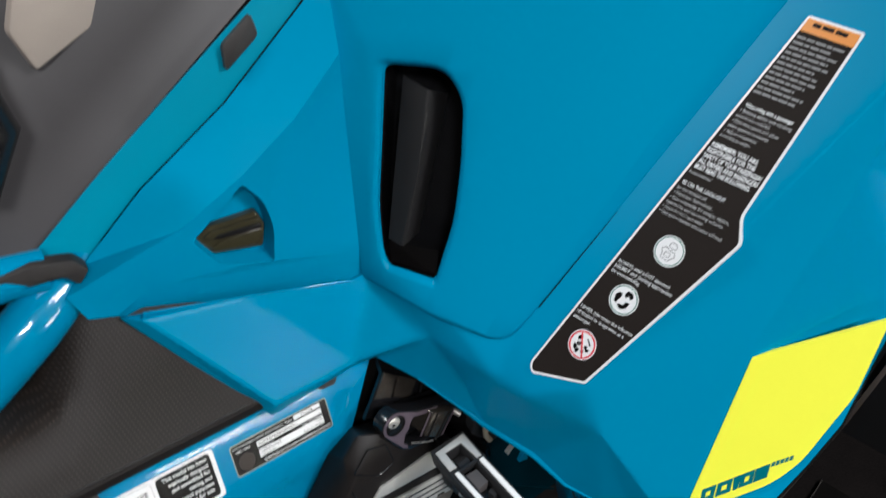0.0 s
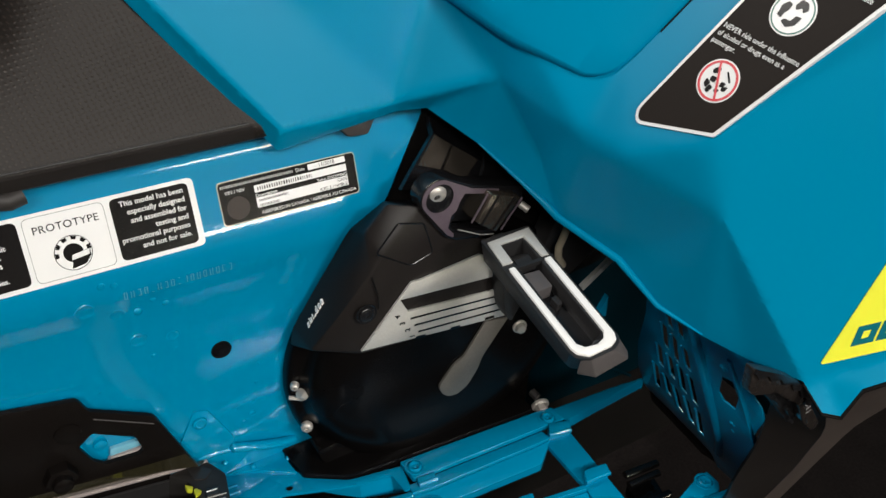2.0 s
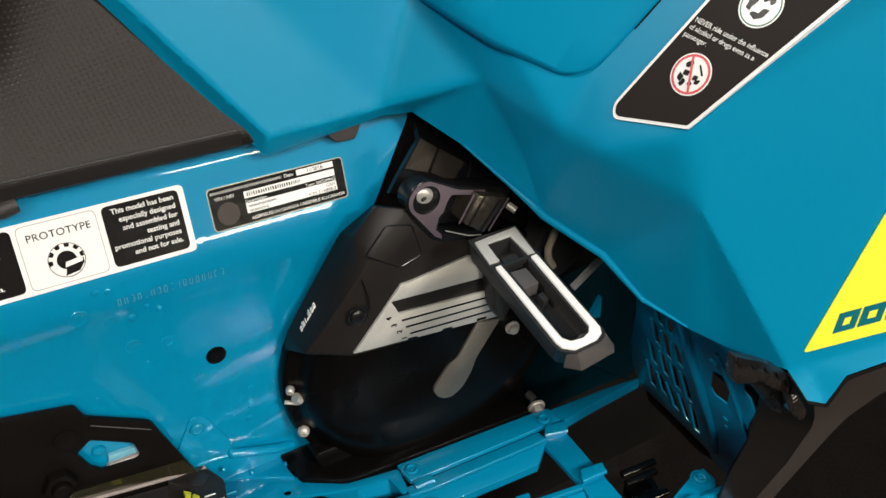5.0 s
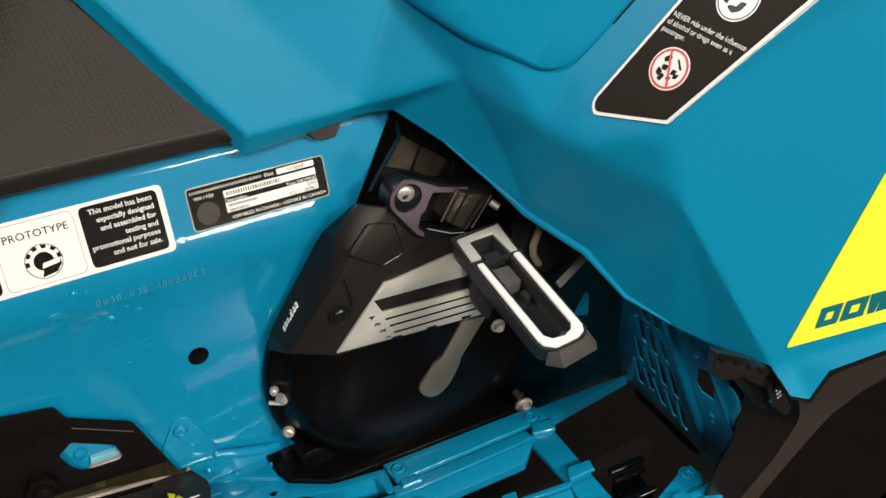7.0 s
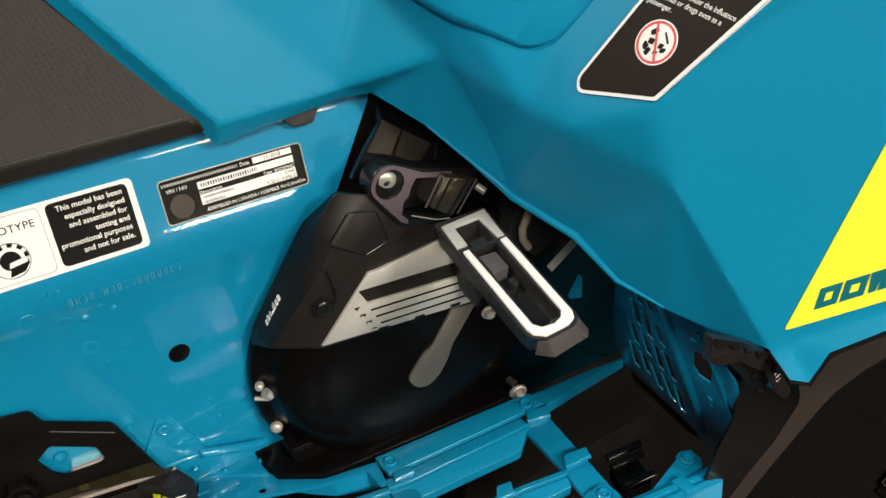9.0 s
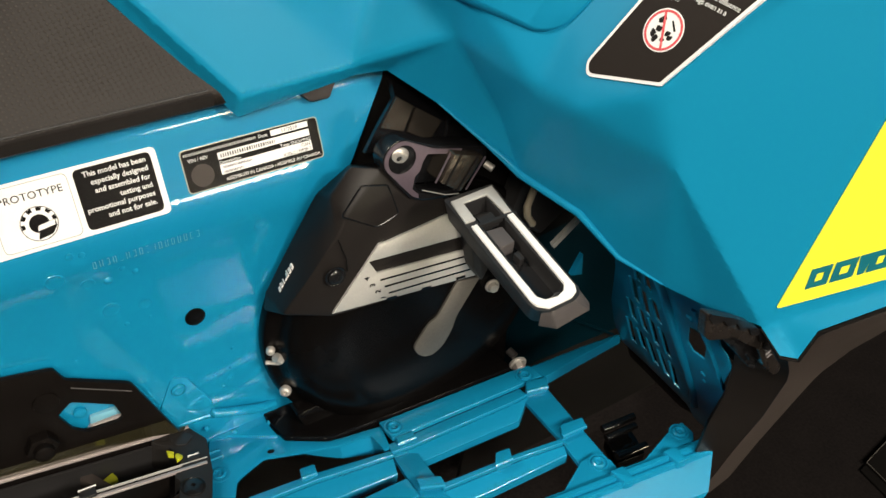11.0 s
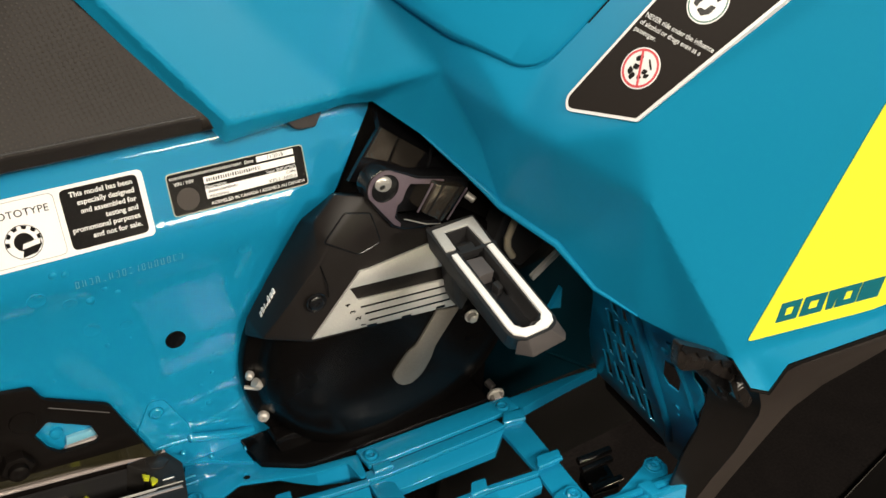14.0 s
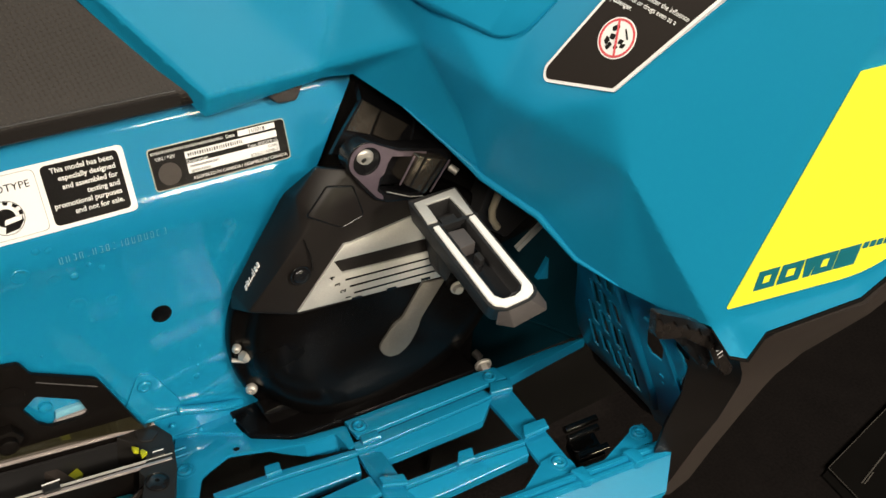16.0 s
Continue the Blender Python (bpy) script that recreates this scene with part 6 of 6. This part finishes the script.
for k in range(13):
    f = min(3.999, k / 3.0)
    i = int(f)
    p, d = rim[i].lerp(rim[i + 1], f - i), (rim[i + 1] - rim[i]).normalized()
    teeth.append(tuple(p + Vector((d.y, -d.x)) * (0.0062 if k % 2 else 0.0030)))
part("notch_shade_strip", slab(RB, [tuple(p) for p in rim] + teeth[::-1], 0.0002, 0.0014), GLOSSBLACK, hk, "black strip painting the shade of the hook's gap and notches")
part("hook_backing", slab(RB, rounded([(0.2240, 0.5480), (0.2620, 0.5230), (0.2800, 0.5080), (0.2925, 0.4775), (0.2855, 0.4715), (0.2715, 0.4885), (0.2515, 0.5115), (0.2300, 0.5330)], 0.002), -0.011, -0.0062, 0.001), GLOSSBLACK, hk, "black inner face of the hook")
for p, q in (((0.2740, 0.4930), (0.2800, 0.4850)), ((0.2800, 0.4800), (0.2860, 0.4745)), ((0.2560, 0.5100), (0.2640, 0.5010))):
    part("hook_lug", tube([RB.at(*p, -0.006), RB.at(*q, -0.005)], 0.0016, 8), GLOSSBLACK, hk)
for p, q in (((0.2850, 0.4935), (0.2895, 0.4950)), ((0.2872, 0.4895), (0.2917, 0.4908)), ((0.2894, 0.4853), (0.2938, 0.4864)), ((0.2925, 0.4790), (0.2950, 0.4745))):
    part("hook_rib", tube([RB.at(*p, 0.0002), RB.at(*q, 0.0002)], 0.0006, 6), HOOK, hk)

# ---- black guard below the panel ----
E = [(0.307, -0.287, 0.493), (0.334, -0.278, 0.456), (0.346, -0.272, 0.435), (0.349, -0.268, 0.420), (0.356, -0.257, 0.377), (0.358, -0.243, 0.329), (0.363, -0.225, 0.263), (0.365, -0.215, 0.228)]
O = [(0.385, -0.290, 0.462), (0.395, -0.277, 0.434), (0.394, -0.271, 0.420), (0.393, -0.266, 0.404), (0.394, -0.253, 0.358), (0.397, -0.237, 0.302), (0.402, -0.218, 0.232), (0.389, -0.211, 0.210)]
I = [(0.311, -0.250, 0.484), (0.309, -0.247, 0.471), (0.313, -0.245, 0.456), (0.318, -0.243, 0.435), (0.323, -0.240, 0.406), (0.318, -0.236, 0.372), (0.325, -0.228, 0.326), (0.346, -0.215, 0.262)]
n = len(E)
faces = []
for k in range(n - 1):
    faces.append((k, k + 1, n + k + 1, n + k))
# the upper strip runs forward under the panel's rim
top = [(0.304, -0.309, 0.531), (0.344, -0.339, 0.562), (0.364, -0.349, 0.599), (0.384, -0.360, 0.640), (0.425, -0.382, 0.74)]
bot = [(0.397, -0.303, 0.486), (0.411, -0.314, 0.507), (0.446, -0.326, 0.548), (0.480, -0.335, 0.60), (0.53, -0.35, 0.70)]
verts = E + O + top + bot
b0 = 2 * n
faces.append((0, b0, n))
ti = [b0, b0 + 1, b0 + 1, b0 + 2, b0 + 3, b0 + 4]
bi = [n] + [b0 + 5 + k for k in range(5)]
for k in range(5):
    faces.append((ti[k], ti[k + 1], bi[k + 1], bi[k]) if ti[k] != ti[k + 1] else (ti[k], bi[k + 1], bi[k]))
bm = shell(verts, faces, 0.004, 0.002, (0.6, 0.6, 0), 30, 3)
guard = part("side_guard", bm, GUARD, sled, "dark grey plastic guard below the side panel", smooth=40)
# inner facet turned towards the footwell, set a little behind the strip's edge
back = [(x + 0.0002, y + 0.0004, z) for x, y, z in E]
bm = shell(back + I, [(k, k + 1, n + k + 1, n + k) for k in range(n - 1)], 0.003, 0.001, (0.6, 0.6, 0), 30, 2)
# a blacker material than the strip's puts the facet's shade into its colour
part("guard_web", bm, COVERBLACK, guard, "inner facet of the guard, its shade put into a blacker plastic", smooth=40)

# ---- black extruded board behind the blue one ----
RR = Plane((-0.03, 0, 0.352), (1, 0, -0.16), (0, 1, 0))
capring = [(-0.0380, -0.0080), (-0.0150, -0.0034), (-0.0056, -0.0030), (0.0034, -0.0213), (-0.0004, -0.0398), (-0.0040, -0.0566), (-0.0160, -0.0861), (-0.034, -0.1250), (-0.060, -0.1250), (-0.0375, -0.0768), (-0.0297, -0.0571), (-0.0325, -0.0505), (-0.0225, -0.0408), (-0.0261, -0.0200)]
ext = part("rear_board", slab(RR, rounded(capring, 0.0022), -0.026, 0.001, 0.0016), COARSE, sled, "black extruded rear board with bright edges")
bm = turned(RR, [(0.0092, 0.001), (0.0090, 0.0026), (0.0082, 0.0030), (0.0078, 0.0022), (0.0060, 0.0034), (0.0018, 0.0034), (0.0016, 0.001), (0, 0.001)], 30, -0.0230, -0.0668)
part("cap_disc", bm, GLOSSBLACK, ext, "black round end plug")
# raised black pad painting the shade of the cap's hollow
part("hollow_shade_pad", slab(RR, rounded([(-0.0235, -0.0075), (-0.0120, -0.0065), (-0.0050, -0.0150), (-0.0130, -0.0230), (-0.0220, -0.0200)], 0.003), 0.0011, 0.0022, 0.0008), BLACK, ext)
for y0, y1, x1, mat in ((-0.0018, -0.0050, -0.0052, PALERAIL), (-0.0412, -0.0420, -0.0030, ALU), (-0.0452, -0.0480, -0.0050, PALERAIL)):
    bm = slab(RR, [(-0.55, y0), (x1, y0), (x1, y1), (-0.55, y1)], -0.0006, 0.0018, 0.0006)
    part("rail_edge", bm, mat, ext, "bright machined edge")
    part("rail_flank", slab(RR, [(-0.55, y0 - 0.0006), (x1 - 0.03, y0 - 0.0006), (x1 - 0.03, y1 + 0.0006), (-0.55, y1 + 0.0006)], -0.024, -0.0007), BRACKET, ext)
part("rail_clamp", slab(RR, rounded([(-0.0161, -0.0332), (-0.0060, -0.0342), (-0.0085, -0.0412), (-0.0187, -0.0412)], 0.001), -0.006, 0.0030, 0.0008), BLACK, ext)
part("edge_dash", slab(RR, [(-0.0172, -0.0364), (-0.0085, -0.0361), (-0.0087, -0.0370), (-0.0174, -0.0373)], 0.0028, 0.0036, 0.0002), SILVER, ext)
for x in (-0.094, -0.178, -0.262):
    part("rail_clamp", slab(RR, rounded([(x - 0.006, -0.0400), (x + 0.006, -0.0388), (x + 0.006, -0.0470), (x - 0.006, -0.0475)], 0.001), -0.006, 0.0045, 0.0008), BLACK, ext)
    part("edge_dash", slab(RR, [(x - 0.006, -0.0396), (x + 0.007, -0.0382), (x + 0.007, -0.0390), (x - 0.006, -0.0404)], 0.0040, 0.0052, 0.0002), SILVER, ext)
    part("rail_strut", slab(RR, [(x, -0.0060), (x + 0.010, -0.0060), (x + 0.030, -0.0410), (x + 0.020, -0.0410)], -0.024, -0.014, 0.001), GUARD, ext)
for x in (-0.030, -0.115, -0.200):
    part("rail_strut", slab(RR, [(x, -0.0600), (x + 0.004, -0.0560), (x - 0.018, -0.0740), (x - 0.023, -0.0740)], -0.012, -0.006, 0.0008), GUARD, ext)
# added black sheet painting the deep shade below the inner rail
shade_sheet = part("rail_shade", box((-0.56, -0.0088, -0.075), (-0.014, -0.0064, -0.0045), 0), BLACK, ext, "black sheet added for the shade under the inner rail")
for v in shade_sheet.data.vertices:
    v.co = RR.at(v.co.x, v.co.y, v.co.z)
# added dark sheet standing in for the shaded void under the rails
part("under_rail_shade", slab(RR, [(-0.55, -0.006), (-0.032, -0.006), (-0.040, -0.0600), (-0.55, -0.0600)], -0.066, -0.062), GUARD, ext, "dark brown sheet added for the shade under the rails")
# blue plate whose darker teal carries the shade under the rails
part("tread_plate", slab(RR, rounded([(-0.40, -0.0520), (-0.0370, -0.0520), (-0.0450, -0.0860), (-0.40, -0.0860)], 0.004), -0.022, -0.018, 0.001), TEALINKSHADE, ext, "blue plate under the rails, darkened for its shade")
# unseen pale plate, added so that its reflection lightens the tunnel side
holes = [[(x + 0.0060 * math.cos(t), y + 0.0060 * math.sin(t)) for t in (2 * math.pi * k / 20 for k in range(20))] for x, y in ((-0.0900, -0.1180), (-0.0640, -0.1180), (-0.1400, -0.1180), (-0.1900, -0.1180))]
part("reflector_plate", slab(BD, rounded([(-0.45, -0.1060), (-0.0420, -0.1060), (-0.0440, -0.1290), (-0.45, -0.1290)], 0.003), -0.003, 0.0, 0.0008, holes), PALERAIL, ext, "unseen pale perforated plate added for reflections on the tunnel")
for ring, h in (([(-0.0304, -0.0250), (-0.0252, -0.0288), (-0.0268, -0.0325), (-0.0304, -0.0305)], 0.0012), ([(-0.0258, -0.0320), (-0.0236, -0.0310), (-0.0205, -0.0354), (-0.0262, -0.0388)], 0.0012),
                ([(-0.0850, -0.0180), (-0.0680, -0.0079), (-0.0655, -0.0161), (-0.0742, -0.0200)], -0.0230)):
    part("yellow_fitting", slab(RR, rounded(ring, 0.0008), h, h + 0.003, 0.0006), TRACKYELLOW, sled, "yellow suspension fitting under the board")

# black bracket plate with a window
PT = Plane((0, -0.0080, 0), (1, 0, 0), (0, 0, 1))
out = [(-0.62, 0.57), (-0.143, 0.4715), (-0.1162, 0.4660), (-0.1109, 0.4530), (-0.0692, 0.4284), (-0.0569, 0.3954), (-0.0443, 0.3616), (-0.0520, 0.3790), (-0.1334, 0.3895), (-0.62, 0.46)]
win = rounded([(-0.1235, 0.4235), (-0.1128, 0.4324), (-0.0851, 0.4151), (-0.0812, 0.3991), (-0.0847, 0.3962), (-0.1091, 0.3985), (-0.1164, 0.4060)], 0.002)
bp = part("bracket_plate", slab(PT, rounded(out, [0, 0.003, 0.003, 0.003, 0.004, 0.001, 0, 0, 0.001, 0]), 0, 0.004, 0.0009, [win]), BRACKET, sled, "black painted bracket plate with a cut-out")
fl = shell([(-0.0440, -0.0112, 0.3600), (-0.0520, -0.0116, 0.3800), (-0.1334, -0.0116, 0.3905), (-0.62, -0.0116, 0.462), (-0.62, -0.0030, 0.447), (-0.163, -0.0030, 0.3735), (-0.036, -0.0030, 0.3535)], [(0, 1, 2, 3, 4, 5, 6)], 0.003, 0, (0, 1, 0))
part("bracket_flange", fl, SMOKE, bp, "olive-black glossy lower flange")
# paler grey tube that paints the highlight on the plate's edge
for p, q in (((-0.1095, 0.4452), (-0.0705, 0.4215)),):
    part("edge_gleam", tube([(p[0], -0.0120, p[1]), (q[0], -0.0120, q[1])], 0.0005, 6), GREYPLASTIC, bp)
part("round_plug", turned(PT, [(0.0092, 0.004), (0.0088, 0.0050), (0.006, 0.0056), (0, 0.0058)], 26, -0.1277, 0.4400), BRACKET, bp)
part("hex_nut", slab(PT, [(-0.1395 + 0.0115 * math.cos(radians(60 * k)), 0.4060 + 0.0115 * math.sin(radians(60 * k))) for k in range(6)], 0.004, 0.0130, 0.0015), BRACKET, bp, "black hex nut")
part("stud_end", turned(PT, [(0.0070, 0.0130), (0.0066, 0.0180), (0.0050, 0.0190), (0, 0.0190)], 20, -0.1395, 0.4060), BRACKET, bp)
part("tunnel_lip", slab(SIDE, rounded([(-0.1044, 0.3995), (-0.0790, 0.3995), (-0.0810, 0.4055), (-0.1030, 0.4062)], 0.001), 0.0, 0.0035, 0.001), LIPBLUE, sled, "pale blue folded tunnel lip")
part("bright_lip", slab(SIDE, [(-0.1085, 0.3925), (-0.0780, 0.3900), (-0.0780, 0.3980), (-0.1040, 0.3985)], 0.0, 0.0045, 0.001), PALERAIL, sled, "bright folded edge strip")
part("rivet", turned(SIDE, [(0.005, 0.0), (0.0046, 0.002), (0.002, 0.003), (0, 0.0028)], 20, -0.1085, 0.4120), PAINT, sled)

# ---- track and chassis below, on the floor ----
bm = swept([(0.0, 0.0), (0.16, 0.0), (0.26, 0.10), (0.24, 0.24), (0.02, 0.26), (-1.5, 0.26), (-1.62, 0.12), (-1.5, 0.0)], (-0.10, 0.03, 0.0), (-0.10, 0.40, 0.0), (1, 0, 0), (0, 0, 1))
part("drive_track", bm, MATBLACK, sled, "black rubber drive track", smooth=0)
bm = box((0.40, 0.075, 0.20), (1.2, 0.40, 0.62), 0.03)
part("front_chassis", bm, BLACK, sled, "black front chassis")
bm = box((0.55, -0.30, 0.0), (1.6, -0.18, 0.05), 0.02)
bmesh.ops.translate(bm, verts=bm.verts, vec=(0.5, -0.1, 0))
part("ski", bm, BLACK, sled, "black front ski")

# ---- dark sheet standing in for a clear plate on the carpet ----
mat_low = slab(Plane((0, 0, 0), (1, 0, 0), (0, 1, 0)), [(0.740, -0.194), (0.98, -0.155), (0.98, -0.9), (0.61, -0.9)], 0.0, 0.003, 0.001)
mat = part("floor_sheet", mat_low, MATBLACK, None)
tagged(mat, "dark sheet in place of a clear plate, bright edge reflections added", "mat")
part("upper_layer", slab(Plane((0, 0, 0), (1, 0, 0), (0, 1, 0)), [(0.754, -0.191), (0.98, -0.155), (0.98, -0.9), (0.63, -0.9)], 0.003, 0.006, 0.001), MATBLACK, mat)
# metal tubes painting the bright edge lines and reflections of the sheet
for p, q, r in (((0.755, -0.1915), (0.98, -0.1555), 0.0004), ((0.755, -0.1915), (0.735, -0.30), 0.0005), ((0.771, -0.2310), (0.850, -0.2145), 0.0009), ((0.773, -0.2340), (0.800, -0.2280), 0.0008)):
    part("edge_reflection", tube([(*p, 0.0062), (*q, 0.0062)], r, 6), CASTING, mat, "thin metal tube drawing a bright reflection on the sheet")
